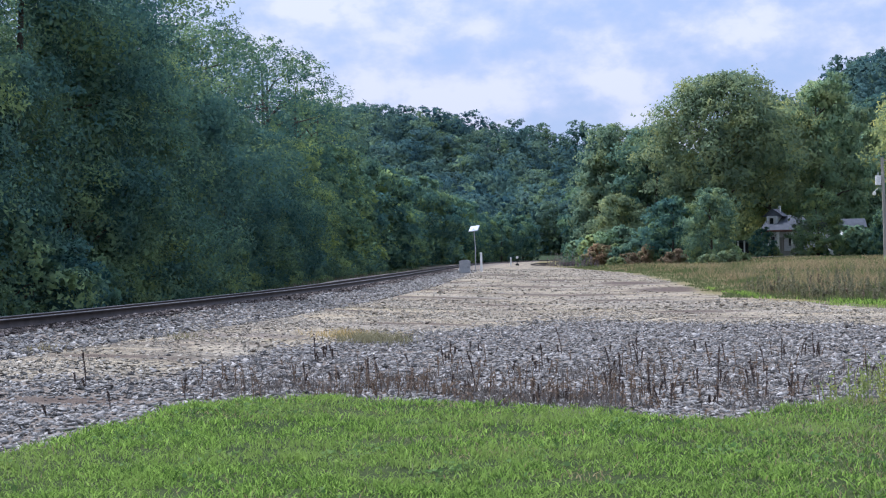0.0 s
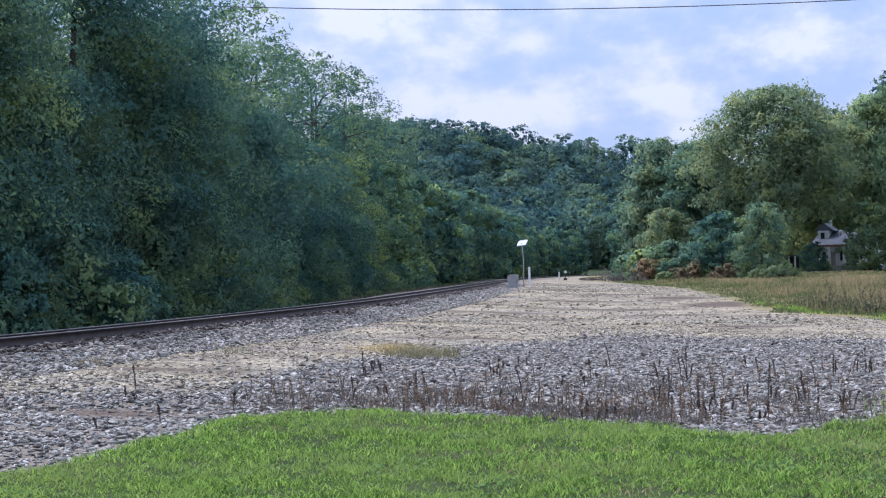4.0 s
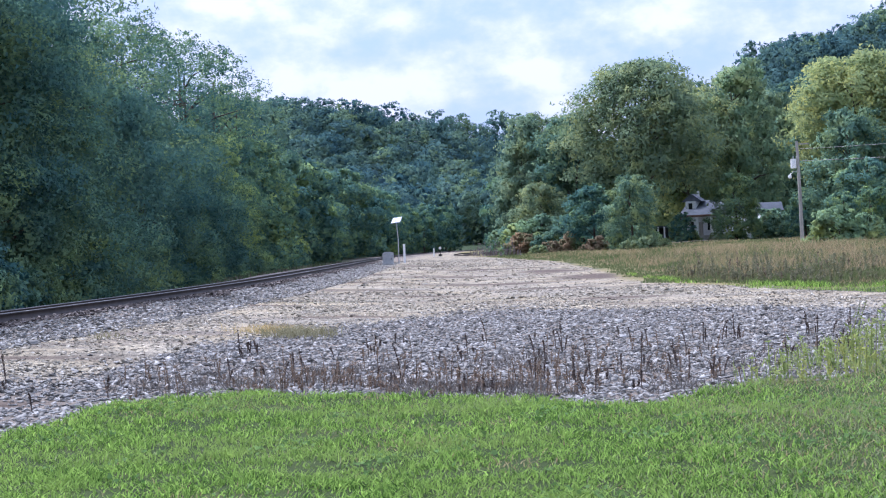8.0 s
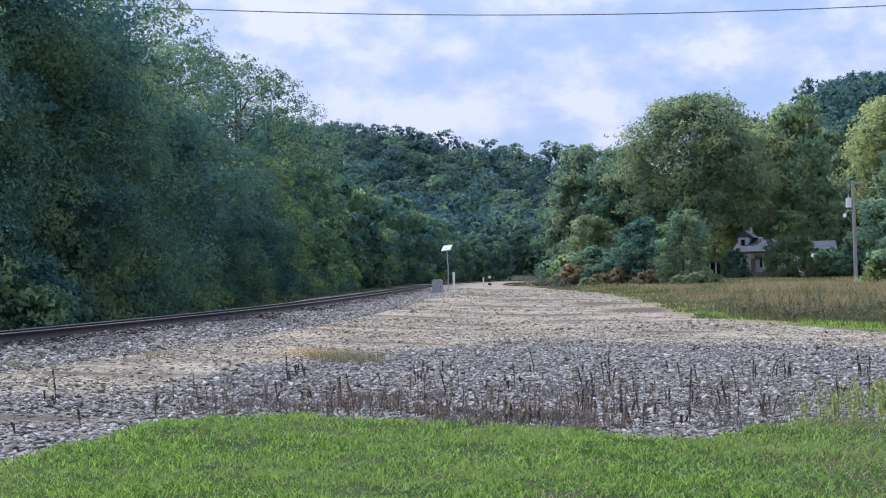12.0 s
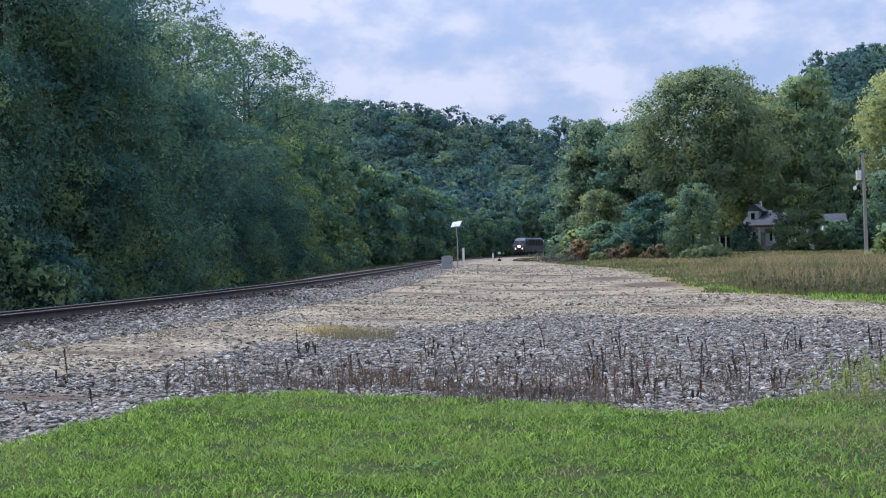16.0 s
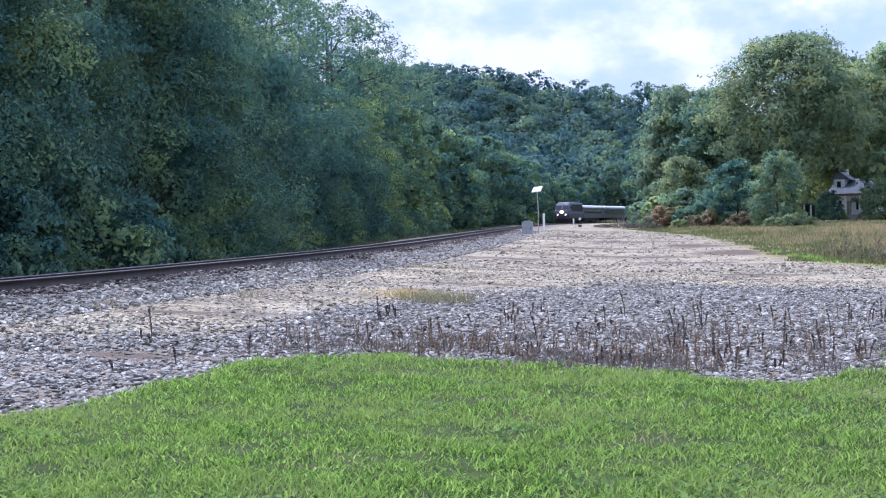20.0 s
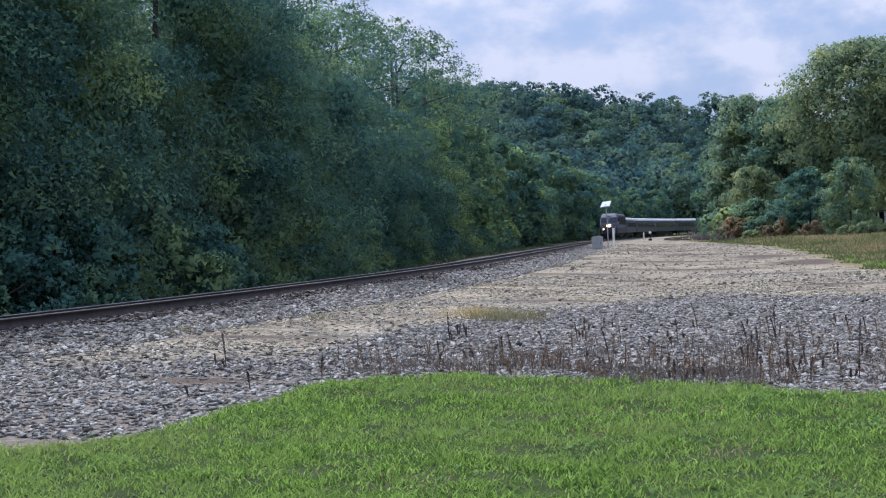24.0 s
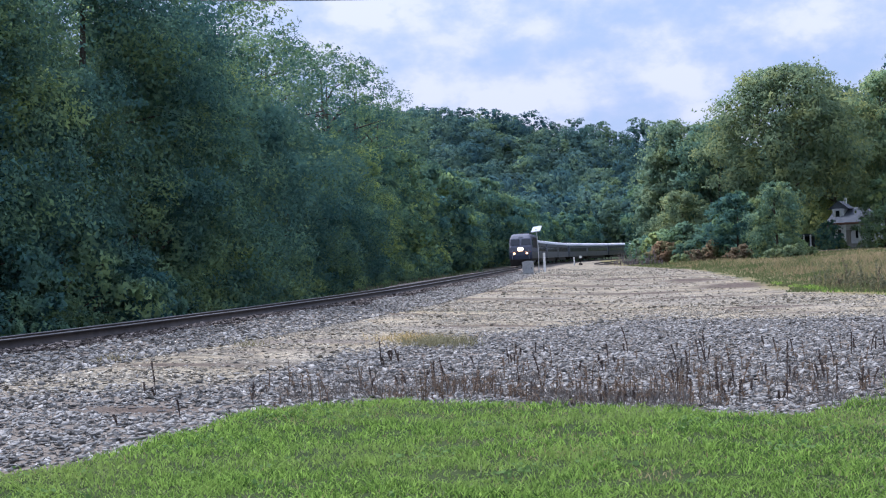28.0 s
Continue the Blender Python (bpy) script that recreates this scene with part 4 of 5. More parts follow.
def build_right_wood():
    r = random.Random(8)
    by_house = ((2, 26.4, 182, 0.92, 1.02), (2, 37.0, 212, 0.80, 1.08), (4, 14.6, 203, 1.1, 1.15), (3, 19.0, 196, 0.95, 1.1), (5, 12.0, 202, 0.85, 1.0), (4, 13.2, 188, 0.6, 1.0),
              (0, 11.6, 217, 0.9, 1.1), (3, 20.5, 152, 0.45, 1.0), (0, 17.8, 166, 0.58, 1.0), (3, 37.2, 178, 0.49, 0.95), (0, 30.8, 180, 0.27, 1.0), (4, 53, 232, 1.25, 1.2),
              (3, 61, 222, 1.2, 1.1), (5, 46.0, 212, 1.18, 1.2), (4, 40, 225, 1.32, 1.2))
    at_field = ((0, 44.5, 172, 0.42, 1.0), (2, 52.0, 174, 0.88, 1.0), (3, 47.0, 160, 0.80, 1.0), (4, 59, 182, 1.15, 1.1), (0, 44, 146, 0.62, 1.0), (3, 53.5, 152, 0.80, 1.0),
              (3, 46.8, 126, 0.60, 1.0), (3, 54.5, 124, 0.72, 1.05), (4, 62, 128, 0.78, 1.1), (3, 66, 145, 1.0, 1.0), (2, 64, 168, 0.86, 1.0), (3, 73, 150, 1.1, 1.0),
              (1, 40.5, 132, 0.40, 1.0), (1, 36.5, 128, 0.36, 1.0), (0, 57, 112, 0.5, 1.0))
    for k, x, y, s, tall in by_house + at_field:
        plant(MIDDLE[k], x, y, s, r.uniform(0, 360), "", "trees behind the field", 0.1, tall)
    for k, x, y, s in ((0, 10.6, 178, 1.0), (1, 9.8, 170, 0.85), (0, 13, 178, 1.15), (1, 15.4, 166, 0.8), (0, 17.0, 174, 1.1), (1, 17.6, 160, 0.6), (0, 22, 168, 0.7), (0, 8.5, 185, 0.85), (0, 23.7, 168, 0.55), (0, 24, 162, 0.45),
                       (0, 47.2, 184, 0.62), (0, 43.4, 186, 0.88), (0, 32.4, 183, 0.36), (1, 12.6, 164, 0.5), (0, 31.5, 112, 0.75), (0, 34.0, 113, 0.6), (0, 12.2, 168, 0.55), (0, 8.4, 172, 0.5), (0, 43, 178, 0.7), (0, 48.5, 118, 0.55), (0, 37.0, 180, 0.26), (0, 38.6, 181, 0.22), (0, 40.6, 181, 0.28),
                       (2, 19.6, 146, 0.42), (2, 21.6, 147, 0.5), (2, 23.2, 148, 0.36), (2, 11.2, 163, 0.4)):
        plant(FARBUSH[k], x, y, s, r.uniform(0, 360), "", "shrubs at the field's end")


build_right_wood()


def build_hill_woods():
    """Far woods on the slopes."""
    r = np.random.default_rng(21)
    x, y = r.uniform(-190, 260, 9000), r.uniform(240, 720, 9000)
    d = track_side(x, y)
    left = (d < -24) & (x > -0.17 * y) & (x < 0.12 * y)
    right = (d > 20) & (x > 30) & (x > y * 0.08) & (x < y * 0.44) & (y < 600)
    k = left | right
    x, y = x[k], y[k]
    keep, cell = [], {}
    for n in range(len(x)):
        c = (int(x[n] // 12), int(y[n] // 12))
        if c not in cell:
            cell[c] = 1
            keep.append(n)
    x, y = x[keep], y[keep]
    z = ground_z(x, y)
    base = []
    for q in range(10):
        rr = np.random.default_rng(200 + q)
        boughs, sprays, per, leaf = (40, 11, 7, 0.62) if q < 5 else (26, 9, 6, 0.92)
        v, f, c, cr, nv = crown_parts(rr, rr.uniform(14, 19), rr.uniform(13, 17), 1.0, boughs, sprays, per, leaf, 3)
        v3, f3, n3 = core_parts(c * np.array([0.86, 0.86, 0.97]), cr, rr, 0.5)
        mid = np.array([0, 0, c[:, 2].mean() * 0.8])
        nv, n3 = (q_ * 0.7 + (p_ - mid) / np.linalg.norm(p_ - mid, axis=1, keepdims=True) for q_, p_ in ((nv, v), (n3, v3)))
        nv, n3 = (q_ / np.linalg.norm(q_, axis=1, keepdims=True) for q_ in (nv, n3))
        base.append((v, f, v3, f3, nv, n3))
    # trees farther off get the bluer leaf colour that holds the haze
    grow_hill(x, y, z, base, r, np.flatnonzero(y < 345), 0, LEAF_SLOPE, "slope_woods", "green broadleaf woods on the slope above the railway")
    grow_hill(x, y, z, base, r, np.flatnonzero(y >= 345), 5, LEAF_FAR, "hill_woods", "dense woods covering the far hills, haze blue put into their leaf colour")


def grow_hill(x, y, z, base, r, which, first, material, name, label):
    """One stand of trees out of a few crown shapes, each turned, sized and toned by chance."""
    vq, fq, vt, ft, nq, nt, a, b, tone = [], [], [], [], [], [], 0, 0, ([], [])
    for n in which:
        v, f, v3, f3, nv, n3 = base[r.integers(0, 5) + first]
        t, s = r.uniform(0, 6.28), r.uniform(0.68, 1.15)
        spin = np.array([[math.cos(t), -math.sin(t), 0], [math.sin(t), math.cos(t), 0], [0, 0, 1]]).T
        m = spin * [s, s, s * r.uniform(0.8, 1.05)]
        o = (x[n], y[n], z[n] - 0.3)
        vq.append(v @ m + o), fq.append(f + a)
        vt.append(v3 @ m + o), ft.append(f3 + b)
        nq.append(nv @ spin), nt.append(n3 @ spin)
        own = r.random()
        tone[0].append(np.full(len(v), own)), tone[1].append(np.full(len(v3), own))
        a, b = a + len(v), b + len(v3)
    me = two_meshes(name, np.vstack(vq), np.vstack(fq), np.vstack(vt), np.vstack(ft), material, np.vstack(nq + nt))
    me.attributes.new("tone", "FLOAT", "POINT").data.foreach_set("value", np.concatenate(tone[0] + tone[1]).astype(np.float32))
    tagged(new(name, me), label, "woods", "", "stuff")


build_hill_woods()


# ---------- train ----------
SPEED, FRONT_END = 13.0, 185.0
S_END = float(np.interp(FRONT_END, LINE[60:450, 1], LINE_S[60:450]))


def lozenge(profile, width, bevel, material, name, parent, label="", taper=0.0):
    """A body: a side outline (along, up) drawn out across and rounded."""
    bm = bmesh.new()
    vs = [bm.verts.new((x, -width / 2, z)) for x, z in profile]
    face = bm.faces.new(vs)
    r = bmesh.ops.extrude_face_region(bm, geom=[face])
    bmesh.ops.translate(bm, vec=(0, width, 0), verts=[v for v in r["geom"] if isinstance(v, bmesh.types.BMVert)])
    bmesh.ops.recalc_face_normals(bm, faces=bm.faces)
    long = [e for e in bm.edges if abs(e.verts[0].co.y - e.verts[1].co.y) < 0.01]
    bmesh.ops.bevel(bm, geom=long, offset=bevel, segments=3, affect="EDGES", profile=0.6)
    for v in bm.verts:
        if v.co.z > 3.3:
            v.co.y *= 1 - taper * (v.co.z - 3.3)
    return part(name, bm, material, parent, label)


def wheel_mesh():
    bm = bmesh.new()
    bmesh.ops.create_cone(bm, cap_ends=True, segments=20, radius1=0.5, radius2=0.47, depth=0.14)
    bmesh.ops.rotate(bm, matrix=Matrix.Rotation(math.pi / 2, 3, "X"), verts=bm.verts)
    me = bpy.data.meshes.new("wheel")
    bm.to_mesh(me), bm.free()
    me.materials.append(BLACK)
    return me


WHEEL = wheel_mesh()


def bogie(parent, x):
    b = part("bogie", new_box(x - 1.6, x + 1.6, -1.15, 1.15, 0.42, 0.82, bevel=0.08), BLACK, parent, "black bogie frame")
    for dx in (-1.3, 1.3):
        for y in (-0.75, 0.75):
            w = new("wheel", WHEEL)
            w.matrix_basis = pose(x + dx, y, 0.5)
            w.parent = b


def disc(x, y, z, r, depth=0.06, seg=16):
    bm = bmesh.new()
    bmesh.ops.create_cone(bm, cap_ends=True, segments=seg, radius1=r, radius2=r * 0.85, depth=depth)
    bmesh.ops.rotate(bm, matrix=Matrix.Rotation(math.pi / 2, 3, "Y"), verts=bm.verts)
    bmesh.ops.translate(bm, vec=(x, y, z), verts=bm.verts)
    return bm


def slab(a, b, c, d, t):
    """A thin plate on four corners, t thick along its normal."""
    p = [Vector(q) for q in (a, b, c, d)]
    n = (p[1] - p[0]).cross(p[3] - p[0]).normalized() * t
    bm = bmesh.new()
    lo, hi = [bm.verts.new(q) for q in p], [bm.verts.new(q + n) for q in p]
    bm.faces.new(hi), bm.faces.new(lo[::-1])
    for k in range(4):
        bm.faces.new((lo[k], lo[(k + 1) % 4], hi[(k + 1) % 4], hi[k]))
    return bm


def build_loco():
    top = thing("locomotive", pose(0, 0, 0), "grey and dark blue diesel passenger locomotive with lit headlights", "locomotive")
    lozenge([(10.3, 1.0), (10.45, 1.5), (10.25, 2.55), (9.35, 3.75), (8.7, 4.15), (7.6, 4.36), (-10.2, 4.36), (-10.4, 4.1), (-10.4, 1.0)], 3.0, 0.36, LOCO_GREY, "body", top, "grey painted body with sloping nose", 0.16)
    lozenge([(10.47, 1.02), (10.5, 1.5), (10.42, 1.9), (-2.0, 1.9), (-10.43, 1.9), (-10.43, 1.02)], 3.03, 0.05, NAVY, "lower_band", top, "dark blue lower band")
    part("pilot", slab((10.2, -1.4, 0.18), (10.2, 1.4, 0.18), (10.52, 1.4, 1.0), (10.52, -1.4, 1.0), 0.15), BLACK, top, "black pilot plate")
    part("underframe", new_box(-10.2, 10.3, -1.35, 1.35, 0.75, 1.05, bevel=0.04), BLACK, top)
    part("fuel_tank", new_box(-3.2, 3.2, -1.3, 1.3, 0.3, 0.8, bevel=0.15), BLACK, top)
    for y in (-0.72, 0.72):
        part("windshield", slab((10.07, y - 0.62, 2.82), (10.07, y + 0.62, 2.82), (9.47, y + 0.58, 3.62), (9.47, y - 0.58, 3.62), 0.03), GLASS, top, "dark windshield")
        lamp = part("marker_light", disc(10.52, y * 1.15, 1.75, 0.16), LAMP_DIM, top, "lit ditch light")
        part("rim", disc(10.49, y * 1.15, 1.75, 0.22), BLACK, lamp)
    for y in (-0.14, 0.14):
        part("headlight", disc(10.40, y, 2.30, 0.27), LAMP, top, "bright lit headlight")
    part("headlight_housing", new_box(10.2, 10.38, -0.42, 0.42, 2.05, 2.55, bevel=0.05), NAVY, top)
    part("nose_stripe", new_box(10.40, 10.47, -1.3, 1.3, 1.94, 1.99, bevel=0.01), RED, top, "narrow red stripe")
    part("number_bar", new_box(8.85, 9.22, -0.30, 0.30, 3.86, 3.96, bevel=0.02), METAL_GREY, top, "pale bar")
    part("coupler", new_box(10.4, 10.95, -0.14, 0.14, 0.72, 0.98, bevel=0.04), BLACK, top)
    for y in (-1.53, 1.50):
        part("side_window", new_box(8.0, 8.9, y, y + 0.03, 2.75, 3.5, bevel=0.01), GLASS, top)
        part("cab_door", new_box(7.1, 7.7, y, y + 0.03, 1.3, 3.4, bevel=0.01), NAVY, top)
        for x in (-9.0, -6.2, -3.4, -0.6, 2.2, 4.4):
            part("grille", new_box(x, x + 2.0, y, y + 0.03, 2.5, 3.9, bevel=0.01), BLACK, top, "dark louvred grille")
    for x in (-8, -5, 1.5):
        part("roof_fan", new_box(x - 0.8, x + 0.8, -0.8, 0.8, 4.34, 4.52, bevel=0.06), BLACK, top)
    for y in (-1.1, 1.1):
        part("handrail", tube_mesh("handrail", [(10.5, y, 1.0), (10.58, y, 1.6), (10.45, y, 2.2)], 0.025, 6), GALV, top)
    bogie(top, 6.7), bogie(top, -6.7)
    return top


def build_coach(body, roof, label, dark=False):
    top = thing("passenger_coach", pose(0, 0, 0), label, "railway coach", "coaches of the train")
    lozenge([(13.4, 1.0), (13.4, 3.35), (-13.4, 3.35), (-13.4, 1.0)], 3.05, 0.10, body, "body", top, "" if dark else "fluted stainless side walls")
    bm = bmesh.new()
    n = 9
    arc = [(1.50 * math.cos(math.pi * k / (n - 1)), 3.30 + 0.62 * math.sin(math.pi * k / (n - 1)) ** 0.7) for k in range(n)]
    a, b = [bm.verts.new((13.39, y, z)) for y, z in arc], [bm.verts.new((-13.39, y, z)) for y, z in arc]
    for k in range(n - 1):
        bm.faces.new((a[k], a[k + 1], b[k + 1], b[k]))
    bm.faces.new(a[::-1]), bm.faces.new(b)
    part("roof", bm, roof, top, "rounded metal roof, the sky's glare painted into its pale colour" if not dark else "pale roof")
    for side in (-1, 1):
        y0, y1 = (1.525, 1.55) if side > 0 else (-1.55, -1.525)
        part("window_band", new_box(-11.8, 11.8, y0, y1, 2.05, 2.85, bevel=0.01), BLACK if not dark else NAVY, top, "dark window band")
        for k in range(12):
            x = -11.0 + k * 2.0
            part("window", new_box(x - 0.65, x + 0.65, y0 + 0.012 * side, y1 + 0.012 * side, 2.15, 2.75, bevel=0.02), GLASS, top)
        for z in (1.25, 1.45, 1.65, 1.85, 3.0, 3.15):
            part("flute", new_box(-13.2, 13.2, y0, y1, z - 0.03, z + 0.03), body, top)
        for x in (-12.5, 12.5):
            part("door", new_box(x - 0.42, x + 0.42, y0 - 0.01, y1 + 0.01, 1.1, 3.1, bevel=0.02), body, top, "steel vestibule door")
    part("underfloor", new_box(-8.0, 8.0, -1.2, 1.2, 0.45, 1.02, bevel=0.05), BLACK, top, "black equipment boxes under the floor")
    for x in (-13.6, 13.6):
        part("gangway", new_box(x - 0.2, x + 0.2, -0.55, 0.55, 1.05, 3.25, bevel=0.04), BLACK, top)
    bogie(top, 9.1), bogie(top, -9.1)
    return top


LOCO = build_loco()
COACHES = [build_coach(SILVER, ROOF_SILVER, "stainless steel passenger coach with a dark window band")]
for _ in range(4):
    COACHES.append(copy_thing(COACHES[0], pose(0, 0, 0)))
COACHES.append(build_coach(NAVY, ROOF_SILVER, "dark blue passenger coach with a pale roof", True))
COACHES.append(copy_thing(COACHES[-1], pose(0, 0, 0)))


def ride(thing_, back, half):
    """Rows for a vehicle whose middle is `back` metres behind the train's front."""
    rows = []
    for k in range(29):
        s = S_END + SPEED * (28 - k) + back
        (p0, p1), _ = on_track(np.array([s - half * 0.7, s + half * 0.7]))
        c, d = (p0 + p1) / 2, p0 - p1
        rows.append((float(k), pose(c[0], c[1], RAIL_Z, 0, 0, math.degrees(math.atan2(d[1], d[0])))))
    walk(thing_, rows)


# ---------- signal box, panel, posts ----------
def ground_pose(x, y, turn=0.0, up=0.0):
    return pose(x, y, float(ground_z(x, y)) + up, 0, 0, turn)


def build_trackside():
    t = thing("solar_panel", ground_pose(-3.75, 118), "solar panel painted white with sky glare, on a thin steel pole", "solar panel")
    part("pole", tube_mesh("pole", [(0, 0, -0.3), (0.02, 0, 2.0), (-0.08, 0, 3.62)], 0.045, 10), GALV, t, "thin galvanised pole")
    part("panel", slab((-0.50, -0.20, 3.42), (0.22, -0.20, 3.50), (0.40, 0.35, 3.92), (-0.32, 0.35, 3.84), 0.04), PANEL, t, "glass panel whose pale colour stands in for mirrored sky")
    part("frame", slab((-0.53, -0.22, 3.38), (0.25, -0.22, 3.46), (0.43, 0.37, 3.90), (-0.35, 0.37, 3.82), 0.03), GALV, t)
    part("bracket", new_box(-0.16, -0.04, -0.08, 0.08, 3.45, 3.66, bevel=0.01), GALV, t)
    t = thing("signal_cabinet", ground_pose(-4.65, 118, 0, -0.12), "grey steel signal cabinet on a concrete base", "cabinet")
    part("body", new_box(-0.46, 0.46, -0.35, 0.35, 0.14, 1.08, bevel=0.02), METAL_GREY, t)
    part("lid", lidded(), METAL_GREY, t, "sloping grey lid")
    part("door", new_box(-0.40, 0.40, -0.375, -0.352, 0.2, 1.02, bevel=0.01), METAL_GREY, t)
    part("handle", new_box(0.26, 0.31, -0.40, -0.375, 0.55, 0.7, bevel=0.01), BLACK, t)
    part("base", new_box(-0.52, 0.52, -0.4, 0.4, -0.25, 0.14, bevel=0.02), GREY_WOOD, t, "pale concrete base")
    t = thing("marker_post", ground_pose(-3.25, 117.5), "white painted marker post", "post")
    part("post", new_box(-0.095, 0.095, -0.07, 0.07, -0.3, 1.55, bevel=0.02), WHITE, t)
    part("cap", new_box(-0.105, 0.105, -0.08, 0.08, 1.54, 1.60, bevel=0.02), WHITE, t)
    t = thing("marker_post", ground_pose(-1.32, 200), "small white marker post beside the far track", "post")
    part("post", new_box(-0.10, 0.10, -0.06, 0.06, -0.3, 1.15, bevel=0.03), WHITE, t)
    t = thing("switch_stand", ground_pose(-0.42, 200), "switch stand with a round white target", "switch stand")
    part("mast", tube_mesh("mast", [(0, 0, -0.2), (0, 0, 1.1)], 0.04, 8), BLACK, t)
    part("target", target(), WHITE, t, "round white target")
    part("stand", new_box(-0.25, 0.25, -0.2, 0.2, -0.1, 0.28, bevel=0.04), BLACK, t)
    t = thing("line_post", ground_pose(6.9, 190), "grey post with a small white box", "post")
    part("post", tube_mesh("post", [(0, 0, -0.3), (0, 0, 3.4)], 0.07, 8), GREY_WOOD, t)
    part("box", new_box(-0.55, 0.0, -0.15, 0.15, 1.0, 1.3, bevel=0.03), WHITE, t)


def lidded():
    bm = bmesh.new()
    p = [(-0.5, 1.08), (0.5, 1.08), (0.5, 1.12), (0.22, 1.24), (-0.22, 1.24), (-0.5, 1.12)]
    vs = [bm.verts.new((x, -0.4, z)) for x, z in p]
    f = bm.faces.new(vs)
    r = bmesh.ops.extrude_face_region(bm, geom=[f])
    bmesh.ops.translate(bm, vec=(0, 0.8, 0), verts=[v for v in r["geom"] if isinstance(v, bmesh.types.BMVert)])
    bmesh.ops.recalc_face_normals(bm, faces=bm.faces)
    return bm


def target():
    bm = bmesh.new()
    bmesh.ops.create_cone(bm, cap_ends=True, segments=20, radius1=0.2, radius2=0.2, depth=0.03)
    bmesh.ops.rotate(bm, matrix=Matrix.Rotation(math.pi / 2, 3, "X"), verts=bm.verts)
    bmesh.ops.translate(bm, vec=(0, -0.06, 1.15), verts=bm.verts)
    return bm


build_trackside()


# ---------- poles and wires ----------
def build_poles():
    p = thing("utility_pole", ground_pose(20.85, 52), "weathered brown wooden utility pole with a pale tag", "utility pole")
    part("pole", tube_mesh("pole", [(0, 0, -0.8), (-0.08, 0, 5), (-0.3, 0, 11.8)], [0.165, 0.145, 0.11], 14), POLE_WOOD, p)
    part("tag", new_box(-0.12, 0.12, -0.190, -0.155, 1.75, 2.15, bevel=0.01), WHITE, p, "pale tag")
    part("tag", new_box(-0.10, 0.08, -0.190, -0.155, 2.28, 2.42, bevel=0.01), METAL_GREY, p)
    part("crossarm", new_box(-1.2, 0.9, -0.07, 0.07, 10.9, 11.03, bevel=0.02), GREY_WOOD, p)
    for x in (-1.1, 0.75):
        part("insulator", new_box(x - 0.06, x + 0.06, -0.06, 0.06, 11.03, 11.2, bevel=0.03), METAL_GREY, p)
    q = thing("utility_pole", ground_pose(30.7, 120), "grey wooden utility pole with a transformer", "utility pole")
    part("pole", tube_mesh("pole", [(0, 0, -0.8), (-0.03, 0, 4), (-0.12, 0, 8.9)], [0.17, 0.15, 0.12], 12), GREY_WOOD, q)
    can = bmesh.new()
    bmesh.ops.create_cone(can, cap_ends=True, segments=18, radius1=0.24, radius2=0.24, depth=0.8)
    bmesh.ops.translate(can, vec=(-0.48, 0, 7.0), verts=can.verts)
    tr = part("transformer", can, WHITE, q, "pale grey transformer can")
    part("bushing", new_box(-0.52, -0.44, -0.04, 0.04, 7.4, 7.65, bevel=0.02), METAL_GREY, tr)
    part("lamp", new_box(-0.95, -0.7, -0.12, 0.12, 5.75, 6.05, bevel=0.05), WHITE, q, "small pale yard lamp")
    part("lamp_arm", tube_mesh("lamp_arm", [(0, 0, 6.3), (-0.5, 0, 6.35), (-0.82, 0, 6.05)], 0.03, 6), GALV, q)
    part("arm", new_box(-0.15, 0.9, -0.05, 0.05, 8.6, 8.7, bevel=0.01), GREY_WOOD, q)

    def span(name, a, b, sag, r, label):
        t = np.linspace(0, 1, 41)[:, None]
        pts = np.array(a) * (1 - t) + np.array(b) * t
        pts[:, 2] -= 4 * sag * (t * (1 - t))[:, 0]
        me = tube_mesh(name, pts, r, 6)
        me.materials.append(WIRE)
        return tagged(new(name, me), label, "wire")
    span("overhead_wire", (20.6, 52, 11.55), (-50, 50, 16.4), 2.15, 0.018, "thin overhead wire across the yard")
    span("overhead_wire", (20.75, 52, 7.0), (60, 62, 10.6), 0.5, 0.016, "thin cable running behind the wooden pole")
    span("overhead_wire", (30.55, 120, 8.6), (62, 66, 8.6), 0.7, 0.02, "thin cable running from the grey pole")
    span("overhead_wire", (30.6, 120, 7.6), (62, 64, 7.1), 0.7, 0.02, "thin cable running from the grey pole")


build_poles()


# ---------- house ----------
def gable(x0, x1, y0, y1, z0, z1, over=0.4, along="x"):
    """A pitched roof block over a rectangle, its ridge along x."""
    bm = bmesh.new()
    ym = (y0 + y1) / 2
    a = [bm.verts.new((x0 - over, y, z)) for y, z in ((y0 - over, z0), (ym, z1), (y1 + over, z0))]
    b = [bm.verts.new((x1 + over, y, z)) for y, z in ((y0 - over, z0), (ym, z1), (y1 + over, z0))]
    bm.faces.new(a), bm.faces.new(b[::-1])
    for k in range(3):
        bm.faces.new((a[k], b[k], b[(k + 1) % 3], a[(k + 1) % 3]))
    if along == "y":
        bmesh.ops.rotate(bm, matrix=Matrix.Rotation(math.pi / 2, 3, "Z"), cent=((x0 + x1) / 2, ym, 0), verts=bm.verts)
    bmesh.ops.recalc_face_normals(bm, faces=bm.faces)
    return bm


